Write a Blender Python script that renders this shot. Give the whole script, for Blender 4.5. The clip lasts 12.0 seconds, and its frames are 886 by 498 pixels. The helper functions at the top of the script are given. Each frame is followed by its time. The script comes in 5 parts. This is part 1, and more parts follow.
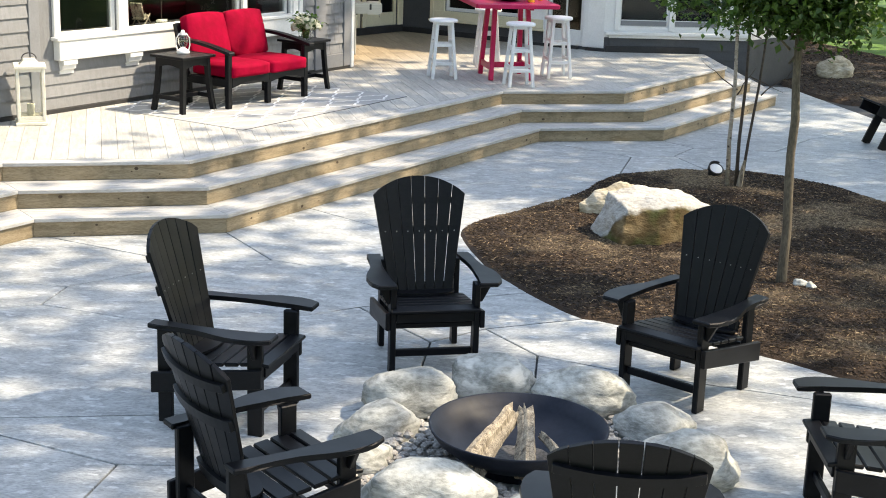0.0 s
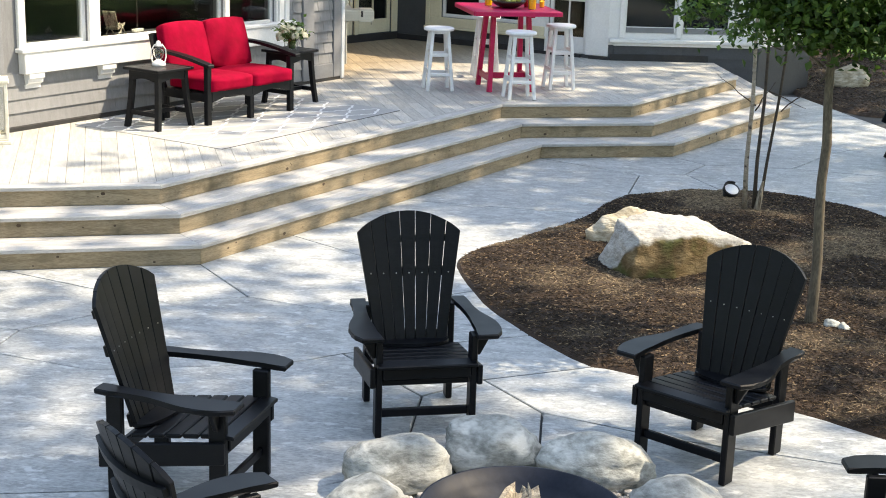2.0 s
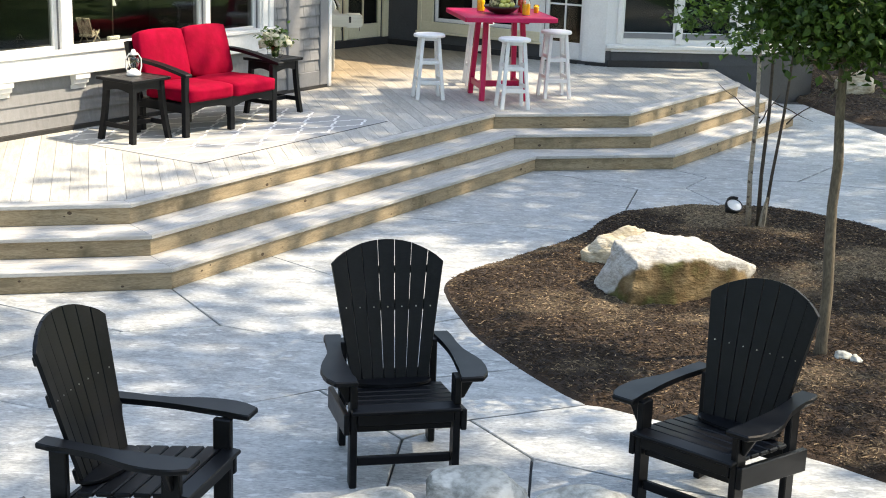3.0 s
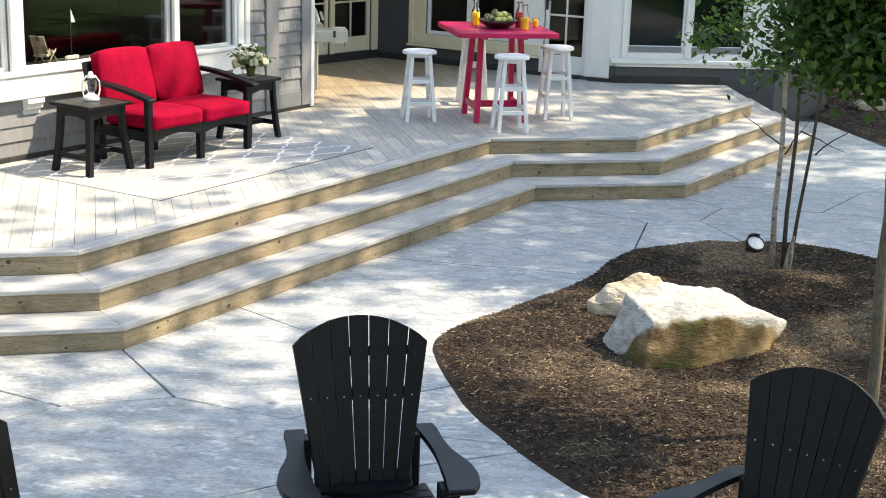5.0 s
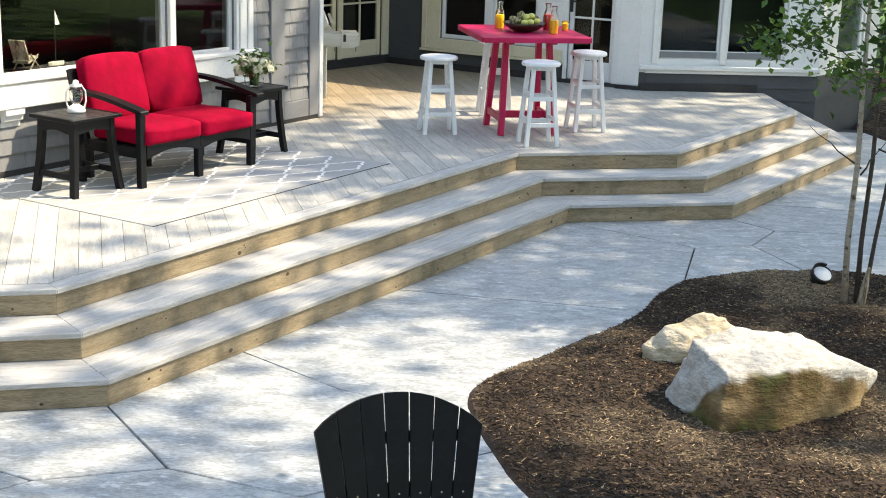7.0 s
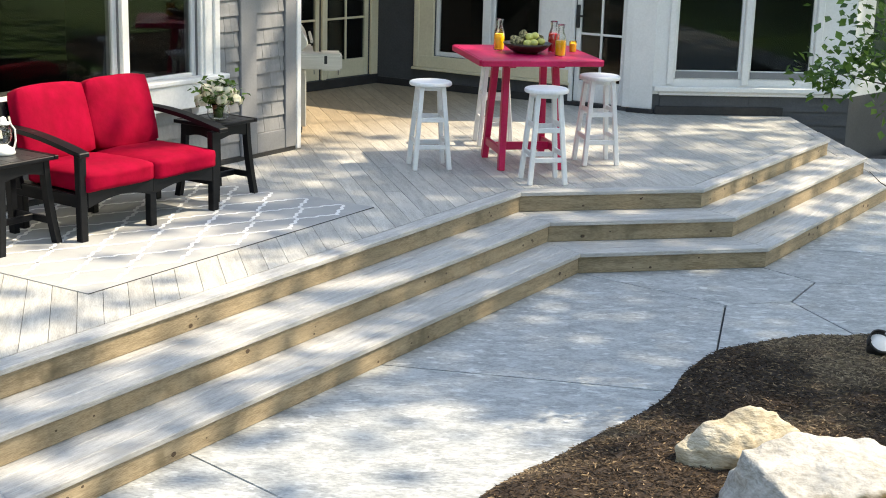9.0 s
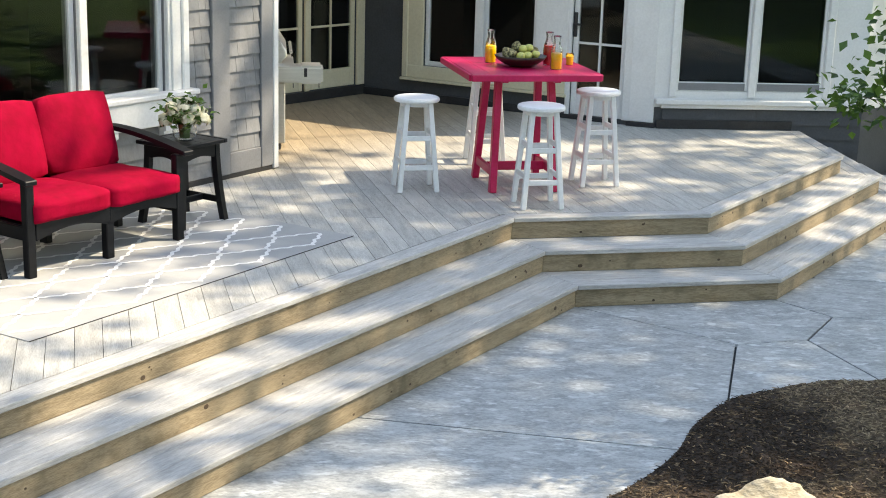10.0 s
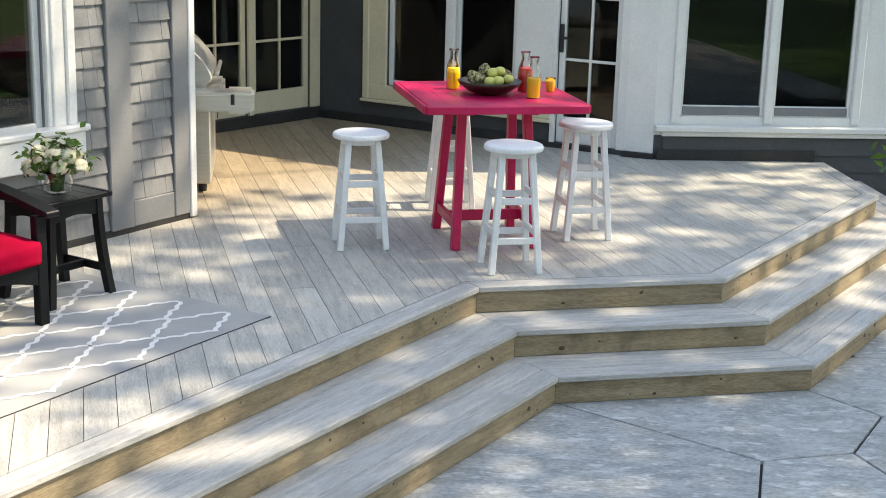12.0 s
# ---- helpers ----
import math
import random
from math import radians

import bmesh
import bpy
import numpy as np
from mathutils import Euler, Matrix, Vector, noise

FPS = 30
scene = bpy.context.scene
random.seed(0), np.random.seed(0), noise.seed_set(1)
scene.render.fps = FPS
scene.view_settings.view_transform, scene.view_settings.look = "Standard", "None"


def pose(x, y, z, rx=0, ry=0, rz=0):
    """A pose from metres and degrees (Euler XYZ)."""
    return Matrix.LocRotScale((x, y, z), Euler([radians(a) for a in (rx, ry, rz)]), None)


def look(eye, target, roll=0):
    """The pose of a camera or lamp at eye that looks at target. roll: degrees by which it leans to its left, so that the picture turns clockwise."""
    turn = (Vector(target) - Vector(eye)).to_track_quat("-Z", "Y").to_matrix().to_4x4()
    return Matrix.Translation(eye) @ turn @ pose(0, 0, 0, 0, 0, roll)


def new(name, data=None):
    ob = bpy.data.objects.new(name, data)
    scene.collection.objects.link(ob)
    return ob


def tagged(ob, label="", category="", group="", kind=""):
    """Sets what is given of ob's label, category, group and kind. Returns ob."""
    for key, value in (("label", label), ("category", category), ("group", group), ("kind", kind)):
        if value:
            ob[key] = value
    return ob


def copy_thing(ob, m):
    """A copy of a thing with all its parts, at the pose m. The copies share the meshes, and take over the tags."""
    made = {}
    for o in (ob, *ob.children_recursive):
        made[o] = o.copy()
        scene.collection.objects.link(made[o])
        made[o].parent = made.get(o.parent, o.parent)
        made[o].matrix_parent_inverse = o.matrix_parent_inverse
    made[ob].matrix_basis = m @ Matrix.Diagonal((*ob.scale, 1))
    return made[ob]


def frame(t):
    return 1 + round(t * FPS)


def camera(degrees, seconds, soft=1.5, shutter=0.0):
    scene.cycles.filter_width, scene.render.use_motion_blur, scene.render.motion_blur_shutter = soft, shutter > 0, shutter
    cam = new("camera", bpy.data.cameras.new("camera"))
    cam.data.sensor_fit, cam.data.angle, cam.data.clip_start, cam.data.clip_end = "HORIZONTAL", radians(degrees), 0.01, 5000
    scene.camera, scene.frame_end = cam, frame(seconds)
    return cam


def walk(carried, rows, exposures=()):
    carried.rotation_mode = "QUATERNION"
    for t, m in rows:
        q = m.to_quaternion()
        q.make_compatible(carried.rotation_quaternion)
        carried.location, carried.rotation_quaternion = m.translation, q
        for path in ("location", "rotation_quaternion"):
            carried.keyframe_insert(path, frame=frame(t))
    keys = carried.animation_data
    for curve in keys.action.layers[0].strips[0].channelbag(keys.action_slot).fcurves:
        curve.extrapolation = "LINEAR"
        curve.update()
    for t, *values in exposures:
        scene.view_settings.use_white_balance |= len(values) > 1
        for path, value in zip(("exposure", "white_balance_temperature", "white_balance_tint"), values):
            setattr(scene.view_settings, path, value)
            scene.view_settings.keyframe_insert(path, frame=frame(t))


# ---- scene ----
cam = camera(34.69, 12.0, soft=1.0)

PATH = [  # seconds, eye, target, roll
    (0.0, (0.270, 0.545, 3.316), (-0.147, 19.850, -1.895), 1.89),
    (0.5, (0.246, 0.835, 3.315), (-0.170, 20.145, -1.877), 1.80),
    (1.0, (0.241, 1.097, 3.293), (-0.172, 20.408, -1.893), 1.84),
    (1.5, (0.245, 1.389, 3.292), (-0.160, 20.700, -1.897), 1.86),
    (2.0, (0.274, 1.687, 3.288), (-0.125, 20.996, -1.908), 1.84),
    (2.5, (0.308, 2.044, 3.289), (-0.082, 21.353, -1.910), 1.82),
    (3.0, (0.352, 2.398, 3.291), (-0.027, 21.708, -1.902), 1.84),
    (5.0, (0.382, 3.807, 3.293), (0.030, 23.126, -1.868), 1.73),
    (5.5, (0.310, 4.137, 3.289), (-0.043, 23.461, -1.858), 1.71),
    (6.0, (0.236, 4.483, 3.259), (-0.104, 23.810, -1.876), 1.76),
    (6.5, (0.158, 4.873, 3.192), (-0.176, 24.204, -1.926), 1.74),
    (7.0, (0.113, 5.200, 3.141), (-0.215, 24.531, -1.978), 1.81),
    (9.0, (0.124, 6.937, 3.104), (-0.189, 26.288, -1.939), 1.64),
    (9.5, (0.159, 7.420, 3.120), (-0.143, 26.768, -1.937), 1.71),
    (10.0, (0.188, 7.881, 3.106), (-0.085, 27.234, -1.932), 1.69),
    (10.5, (0.265, 8.333, 3.044), (-0.020, 27.695, -1.959), 1.66),
    (11.0, (0.362, 8.885, 2.971), (0.090, 28.246, -2.040), 1.64),
    (11.5, (0.437, 9.526, 2.929), (0.163, 28.888, -2.078), 1.52),
    (12.0, (0.471, 10.219, 2.993), (0.212, 29.582, -2.008), 1.55),
]
walk(cam, [(t, look(eye, target, roll)) for t, eye, target, roll in PATH], [(0.0, 1.97, 8700, 9.5), (4.0, 2.03, 8700, 9), (9.0, 1.92, 8650, 7.5), (12.0, 1.93, 8900, 8.5)])

# ---- light ----
SUN = Vector((0.82, 0.12, 1.0)).normalized()  # towards the sun
world = bpy.data.worlds.new("sky")
scene.world = world
world.use_nodes = True
sky = world.node_tree.nodes.new("ShaderNodeTexSky")
sky.sky_type, sky.sun_disc = "NISHITA", False
sky.sun_elevation = math.asin(SUN.z)
sky.sun_rotation = math.atan2(SUN.x, SUN.y)
sky.air_density, sky.dust_density = 1.0, 0.6
back = world.node_tree.nodes["Background"]
back.inputs[1].default_value = 0.15
world.node_tree.links.new(sky.outputs[0], back.inputs[0])
lamp = bpy.data.lights.new("sun", "SUN")
lamp.energy, lamp.angle, lamp.color = 2.05, radians(0.6), (1.0, 0.96, 0.91)
new("sun", lamp).matrix_world = look(SUN * 40, (0, 0, 0))


# ---- materials ----
def surf(name, dark, light, scale=6.0, rough=0.6, metal=0.0, bump=0.15, fine=70.0, stretch=(1, 1, 1), vary=0.0,
         spot=None, spots=(0.6, 0.7, 3.0), coords="Object", coat=0.0, depth=0.01, turn=0.0, ramped=(0.36, 0.64), drawn=False, gloss=0.5):
    m = bpy.data.materials.new(name)
    m.use_nodes = True
    nt = m.node_tree
    n, li = nt.nodes, nt.links
    b = n["Principled BSDF"]
    co = n.new("ShaderNodeTexCoord")
    mp = n.new("ShaderNodeMapping")
    mp.inputs["Scale"].default_value = stretch
    mp.inputs["Rotation"].default_value = (0, 0, radians(turn))
    info = n.new("ShaderNodeObjectInfo")
    add = n.new("ShaderNodeVectorMath")
    add.operation = "MULTIPLY_ADD"
    li.new(info.outputs["Random"], add.inputs[0])
    add.inputs[1].default_value = (17.0, 11.0, 5.0) if vary else (0, 0, 0)
    li.new(co.outputs[coords], add.inputs[2])
    li.new(add.outputs[0], mp.inputs[0])

    def noise_at(s, detail, mapped=True):
        q = n.new("ShaderNodeTexNoise")
        q.inputs["Scale"].default_value, q.inputs["Detail"].default_value, q.inputs["Roughness"].default_value = s, detail, 0.6
        li.new((mp if mapped else add).outputs[0], q.inputs["Vector"])
        return q

    big, small = noise_at(scale, 5), noise_at(fine, 4)
    mixf = n.new("ShaderNodeMath")
    mixf.operation = "MULTIPLY_ADD"
    li.new(small.outputs["Fac"], mixf.inputs[0])
    mixf.inputs[1].default_value = 0.5
    half = n.new("ShaderNodeMath")
    half.operation = "MULTIPLY"
    half.inputs[1].default_value = 0.5
    li.new(big.outputs["Fac"], half.inputs[0])
    li.new(half.outputs[0], mixf.inputs[2])
    ramp = n.new("ShaderNodeValToRGB")
    ramp.color_ramp.elements[0].position, ramp.color_ramp.elements[1].position = ramped
    ramp.color_ramp.elements[0].color, ramp.color_ramp.elements[1].color = (*dark, 1), (*light, 1)
    li.new(mixf.outputs[0], ramp.inputs[0])
    out = ramp.outputs[0]
    if spot:
        sp = noise_at(spots[2], 4, drawn)
        r2 = n.new("ShaderNodeValToRGB")
        r2.color_ramp.elements[0].position, r2.color_ramp.elements[1].position = spots[0], spots[1]
        li.new(sp.outputs["Fac"], r2.inputs[0])
        mx = n.new("ShaderNodeMix")
        mx.data_type = "RGBA"
        li.new(r2.outputs[0], mx.inputs[0])
        li.new(out, mx.inputs[6])
        mx.inputs[7].default_value = (*spot, 1)
        out = mx.outputs[2]
    if vary:
        hs = n.new("ShaderNodeHueSaturation")
        mr = n.new("ShaderNodeMapRange")
        mr.inputs[3].default_value, mr.inputs[4].default_value = 1 - vary, 1 + vary
        li.new(info.outputs["Random"], mr.inputs[0])
        li.new(mr.outputs[0], hs.inputs["Value"])
        li.new(out, hs.inputs["Color"])
        out = hs.outputs[0]
    li.new(out, b.inputs["Base Color"])
    rr = n.new("ShaderNodeMapRange")
    rr.inputs[3].default_value, rr.inputs[4].default_value = max(0.02, rough - 0.1), min(1, rough + 0.1)
    li.new(big.outputs["Fac"], rr.inputs[0])
    li.new(rr.outputs[0], b.inputs["Roughness"])
    b.inputs["Metallic"].default_value = metal
    b.inputs["Specular IOR Level"].default_value = gloss
    b.inputs["Coat Weight"].default_value = coat
    if bump:
        bp = n.new("ShaderNodeBump")
        bp.inputs["Strength"].default_value, bp.inputs["Distance"].default_value = bump, depth
        li.new(mixf.outputs[0], bp.inputs["Height"])
        li.new(bp.outputs[0], b.inputs["Normal"])
    return m


def clear(name, colour=(1, 1, 1), rough=0.0, ior=1.45):
    m = bpy.data.materials.new(name)
    m.use_nodes = True
    b = m.node_tree.nodes["Principled BSDF"]
    b.inputs["Base Color"].default_value = (*colour, 1)
    b.inputs["Roughness"].default_value, b.inputs["IOR"].default_value = rough, ior
    b.inputs["Transmission Weight"].default_value = 1.0
    return m


STONE = surf("stamped_concrete", (0.258, 0.272, 0.276), (0.445, 0.463, 0.467), 5.0, 0.5, bump=0.7, fine=30, stretch=(1.0, 2.0, 1.0), vary=0.05,
             spot=(0.55, 0.57, 0.575), spots=(0.57, 0.66, 9.0), depth=0.012, turn=8, ramped=(0.41, 0.59), drawn=True, gloss=0.35)
JOINT = surf("joint_grit", (0.03, 0.032, 0.035), (0.06, 0.063, 0.066), 30, 0.9)
DECK = surf("weathered_decking", (0.30, 0.293, 0.272), (0.54, 0.534, 0.503), 3.0, 0.7, bump=0.4, fine=22, stretch=(9, 1.0, 9), vary=0.10,
            spot=(0.46, 0.445, 0.415), spots=(0.55, 0.72, 1.7), depth=0.004)
TREAD = surf("weathered_tread_board", (0.295, 0.291, 0.282), (0.545, 0.54, 0.527), 3.0, 0.7, bump=0.4, fine=22, stretch=(1.0, 9, 9), vary=0.07,
             spot=(0.38, 0.365, 0.34), spots=(0.6, 0.74, 2.2), depth=0.004)
RISER = surf("tan_riser_board", (0.175, 0.13, 0.076), (0.37, 0.295, 0.195), 3.0, 0.7, bump=0.25, fine=24, stretch=(1.0, 9, 9), vary=0.10,
             spot=(0.10, 0.08, 0.045), spots=(0.56, 0.74, 2.5), depth=0.004)


def recess_tint(m, tan):
    """Tints boards tan near the recess: unweathered wood plus painted shade and warm bounce."""
    nt = m.node_tree
    b = nt.nodes["Principled BSDF"]
    grey = b.inputs["Base Color"].links[0].from_socket
    g = nt.nodes.new("ShaderNodeNewGeometry")
    off = nt.nodes.new("ShaderNodeVectorMath")
    off.operation = "SUBTRACT"
    nt.links.new(g.outputs["Position"], off.inputs[0])
    off.inputs[1].default_value = (-1.545, 20.52, 0)
    dot = nt.nodes.new("ShaderNodeVectorMath")
    dot.operation = "DOT_PRODUCT"
    nt.links.new(off.outputs[0], dot.inputs[0])
    dot.inputs[1].default_value = (-0.84, 0.54, 0)
    ease = nt.nodes.new("ShaderNodeMapRange")
    ease.interpolation_type = "SMOOTHSTEP"
    ease.inputs[1].default_value, ease.inputs[2].default_value = -1.3, 0.9
    nt.links.new(dot.outputs["Value"], ease.inputs[0])
    beside = nt.nodes.new("ShaderNodeVectorMath")
    beside.operation = "DOT_PRODUCT"
    nt.links.new(off.outputs[0], beside.inputs[0])
    beside.inputs[1].default_value = (0.54, 0.84, 0)
    ease2 = nt.nodes.new("ShaderNodeMapRange")
    ease2.interpolation_type = "SMOOTHSTEP"
    ease2.inputs[1].default_value, ease2.inputs[2].default_value = -1.2, 0.6
    nt.links.new(beside.outputs["Value"], ease2.inputs[0])
    both = nt.nodes.new("ShaderNodeMath")
    both.operation = "MULTIPLY"
    nt.links.new(ease.outputs[0], both.inputs[0])
    nt.links.new(ease2.outputs[0], both.inputs[1])
    tint = nt.nodes.new("ShaderNodeMix")
    tint.data_type, tint.blend_type = "RGBA", "MULTIPLY"
    nt.links.new(both.outputs[0], tint.inputs[0])
    nt.links.new(grey, tint.inputs[6])
    tint.inputs[7].default_value = (*tan, 1)
    nt.links.new(tint.outputs[2], b.inputs["Base Color"])


recess_tint(DECK, (0.70, 0.555, 0.39))
KNOT = surf("knot", (0.04, 0.025, 0.015), (0.09, 0.055, 0.03), 40, 0.7)
# The tan spots paint in sun patches as well as paler bark.
MULCH = surf("bark_mulch", (0.014, 0.008, 0.005), (0.055, 0.031, 0.017), 9, 0.95, bump=0.9, fine=90, spot=(0.13, 0.085, 0.048), spots=(0.54, 0.70, 0.9), depth=0.02)
GRASS = surf("lawn", (0.035, 0.09, 0.008), (0.09, 0.195, 0.02), 5, 0.9, bump=0.6, fine=120)
SIDING = surf("grey_shingle_paint", (0.172, 0.175, 0.18), (0.245, 0.248, 0.254), 4, 0.7, bump=0.25, fine=45, stretch=(6, 6, 1.0), vary=0.09, depth=0.004)
SLATE = surf("dark_slate_paint", (0.044, 0.048, 0.053), (0.068, 0.073, 0.080), 4, 0.65, bump=0.15, fine=50, vary=0.05)
BOARD = surf("grey_trim_paint", (0.175, 0.18, 0.19), (0.225, 0.23, 0.24), 3, 0.55, bump=0.08)
WHITE = surf("white_trim_paint", (0.70, 0.70, 0.685), (0.80, 0.80, 0.785), 2.5, 0.45, bump=0.05, fine=40)
CREAM = surf("cream_door_paint", (0.62, 0.56, 0.39), (0.72, 0.66, 0.48), 2.5, 0.45, bump=0.05, fine=40)
FLASH = surf("black_flashing", (0.012, 0.012, 0.013), (0.03, 0.03, 0.032), 8, 0.6)
GLASS = clear("window_glass", (0.62, 0.68, 0.68))
GLASS.node_tree.nodes["Principled BSDF"].inputs["IOR"].default_value = 1.34
# Near-black, so the rooms' darkness is put into the colour.
ROOM = surf("near_black_room", (0.018, 0.018, 0.019), (0.035, 0.034, 0.033), 2, 0.9, bump=0)
BLACK = surf("black_recycled_plastic", (0.002, 0.0026, 0.004), (0.0052, 0.0062, 0.0088), 5, 0.42, bump=0.12, fine=40, stretch=(1, 1, 4), depth=0.002,
             spot=(0.014, 0.015, 0.018), spots=(0.62, 0.85, 9), gloss=0.22)
GREYTOP = surf("charcoal_plastic_top", (0.014, 0.0145, 0.016), (0.028, 0.029, 0.031), 5, 0.4, bump=0.12, fine=40, depth=0.002)
SCREW = surf("steel_screw", (0.35, 0.35, 0.36), (0.5, 0.5, 0.5), 30, 0.3, metal=1, bump=0)
RED = surf("crimson_cushion_cloth", (0.215, 0.0006, 0.015), (0.31, 0.0012, 0.027), 3, 0.85, bump=0.35, fine=9, depth=0.03, gloss=0.08)
REDP = surf("red_plastic_lumber", (0.48, 0.003, 0.055), (0.60, 0.008, 0.10), 4, 0.40, bump=0.08, fine=40)
WHITEP = surf("white_plastic_lumber", (0.72, 0.73, 0.74), (0.82, 0.83, 0.84), 4, 0.45, bump=0.06, fine=40)
ROCK = surf("granite_boulder", (0.27, 0.26, 0.235), (0.54, 0.53, 0.505), 5, 0.85, bump=1.0, fine=22, spot=(0.30, 0.25, 0.16), spots=(0.58, 0.74, 2.6), depth=0.03, stretch=(1, 1, 2.2), drawn=True)
ROCKTAN = surf("tan_fieldstone", (0.26, 0.21, 0.13), (0.62, 0.55, 0.43), 4, 0.85, bump=0.9, fine=14, depth=0.04, spot=(0.70, 0.66, 0.58), spots=(0.56, 0.72, 3.0), stretch=(1, 1, 2.5), drawn=True)
ROCK2 = surf("pale_fieldstone", (0.21, 0.215, 0.195), (0.52, 0.525, 0.49), 4.5, 0.85, bump=0.55, fine=19, vary=0.16, spot=(0.62, 0.62, 0.58), spots=(0.56, 0.66, 4), depth=0.025, ramped=(0.38, 0.62), stretch=(1.0, 1.0, 2.2), drawn=True)
PEBBLE = surf("river_pebble", (0.16, 0.15, 0.14), (0.46, 0.44, 0.41), 11, 0.8, bump=0.2)
IRON = surf("dark_steel_bowl", (0.004, 0.007, 0.015), (0.010, 0.015, 0.028), 5, 0.5, bump=0.15, fine=30, gloss=0.25)
ASH = surf("ash", (0.06, 0.06, 0.06), (0.2, 0.19, 0.18), 18, 0.95, bump=0.6)
LOG = surf("split_log", (0.10, 0.075, 0.05), (0.50, 0.43, 0.33), 5, 0.85, bump=0.8, fine=22, stretch=(7, 7, 1), spot=(0.05, 0.035, 0.025), spots=(0.58, 0.70, 3), drawn=True)
BARK = surf("grey_bark", (0.055, 0.045, 0.034), (0.17, 0.14, 0.10), 9, 0.9, bump=0.7, fine=40, stretch=(2, 2, 0.6))
BIRCH = surf("pale_birch_bark", (0.22, 0.18, 0.14), (0.46, 0.41, 0.35), 9, 0.85, bump=0.4, fine=40, stretch=(1, 1, 4), spot=(0.07, 0.055, 0.045), spots=(0.6, 0.68, 14))
DARKBARK = surf("dark_bark", (0.035, 0.027, 0.022), (0.09, 0.07, 0.055), 9, 0.9, bump=0.5, fine=40)
STEEL = surf("brushed_stainless", (0.54, 0.53, 0.49), (0.68, 0.665, 0.62), 4, 0.34, metal=0.7, bump=0.03, fine=60, stretch=(1, 1, 12))
LAMPW = surf("cream_lantern_paint", (0.60, 0.57, 0.48), (0.74, 0.71, 0.62), 6, 0.6, bump=0.1)
WOODBOWL = surf("dark_wood_bowl", (0.012, 0.007, 0.005), (0.05, 0.026, 0.015), 6, 0.35, bump=0.1, stretch=(1, 1, 4))
RUGC = surf("grey_woven_rug", (0.315, 0.32, 0.318), (0.40, 0.405, 0.403), 4, 0.95, bump=0.4, fine=220, depth=0.003)
RUGW = surf("white_woven_yarn", (0.74, 0.74, 0.73), (0.82, 0.82, 0.81), 6, 0.95, bump=0.4, fine=220, depth=0.003)


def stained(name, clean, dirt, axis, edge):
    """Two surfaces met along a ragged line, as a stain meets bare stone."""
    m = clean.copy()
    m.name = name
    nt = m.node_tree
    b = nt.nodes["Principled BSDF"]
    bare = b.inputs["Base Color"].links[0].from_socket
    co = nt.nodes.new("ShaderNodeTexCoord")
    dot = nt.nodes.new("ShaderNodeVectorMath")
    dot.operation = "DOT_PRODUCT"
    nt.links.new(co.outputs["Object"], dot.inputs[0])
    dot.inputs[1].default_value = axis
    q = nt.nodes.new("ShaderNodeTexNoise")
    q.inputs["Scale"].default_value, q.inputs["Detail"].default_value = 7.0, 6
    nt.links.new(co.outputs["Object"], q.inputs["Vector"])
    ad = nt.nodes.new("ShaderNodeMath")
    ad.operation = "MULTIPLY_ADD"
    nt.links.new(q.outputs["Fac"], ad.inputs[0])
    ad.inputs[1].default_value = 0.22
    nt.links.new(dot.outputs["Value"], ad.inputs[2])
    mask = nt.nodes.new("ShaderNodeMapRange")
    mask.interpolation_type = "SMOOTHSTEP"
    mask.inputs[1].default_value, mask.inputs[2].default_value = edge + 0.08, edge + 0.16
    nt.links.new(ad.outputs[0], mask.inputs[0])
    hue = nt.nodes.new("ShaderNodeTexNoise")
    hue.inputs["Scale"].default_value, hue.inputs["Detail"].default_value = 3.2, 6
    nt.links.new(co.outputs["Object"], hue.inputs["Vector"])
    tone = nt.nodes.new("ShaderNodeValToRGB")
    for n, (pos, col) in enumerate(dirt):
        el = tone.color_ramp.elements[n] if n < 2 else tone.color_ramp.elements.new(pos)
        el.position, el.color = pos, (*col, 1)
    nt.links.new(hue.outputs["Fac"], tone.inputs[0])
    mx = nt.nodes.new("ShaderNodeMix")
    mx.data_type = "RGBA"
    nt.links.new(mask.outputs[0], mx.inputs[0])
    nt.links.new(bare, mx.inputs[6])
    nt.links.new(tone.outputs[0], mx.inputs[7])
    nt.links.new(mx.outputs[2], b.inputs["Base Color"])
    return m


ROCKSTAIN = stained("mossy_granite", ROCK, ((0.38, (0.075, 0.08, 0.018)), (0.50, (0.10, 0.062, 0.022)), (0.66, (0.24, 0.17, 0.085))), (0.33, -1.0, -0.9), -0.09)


def leafy(name, dark, light):
    m = bpy.data.materials.new(name)
    m.use_nodes = True
    nt = m.node_tree
    b = nt.nodes["Principled BSDF"]
    g = nt.nodes.new("ShaderNodeNewGeometry")
    r = nt.nodes.new("ShaderNodeValToRGB")
    r.color_ramp.elements[0].color, r.color_ramp.elements[1].color = (*dark, 1), (*light, 1)
    nt.links.new(g.outputs["Random Per Island"], r.inputs[0])
    nt.links.new(r.outputs[0], b.inputs["Base Color"])
    b.inputs["Roughness"].default_value = 0.55
    tr = nt.nodes.new("ShaderNodeBsdfTranslucent")
    nt.links.new(r.outputs[0], tr.inputs[0])
    mx = nt.nodes.new("ShaderNodeMixShader")
    mx.inputs[0].default_value = 0.35
    nt.links.new(b.outputs[0], mx.inputs[1])
    nt.links.new(tr.outputs[0], mx.inputs[2])
    nt.links.new(mx.outputs[0], nt.nodes["Material Output"].inputs[0])
    return m


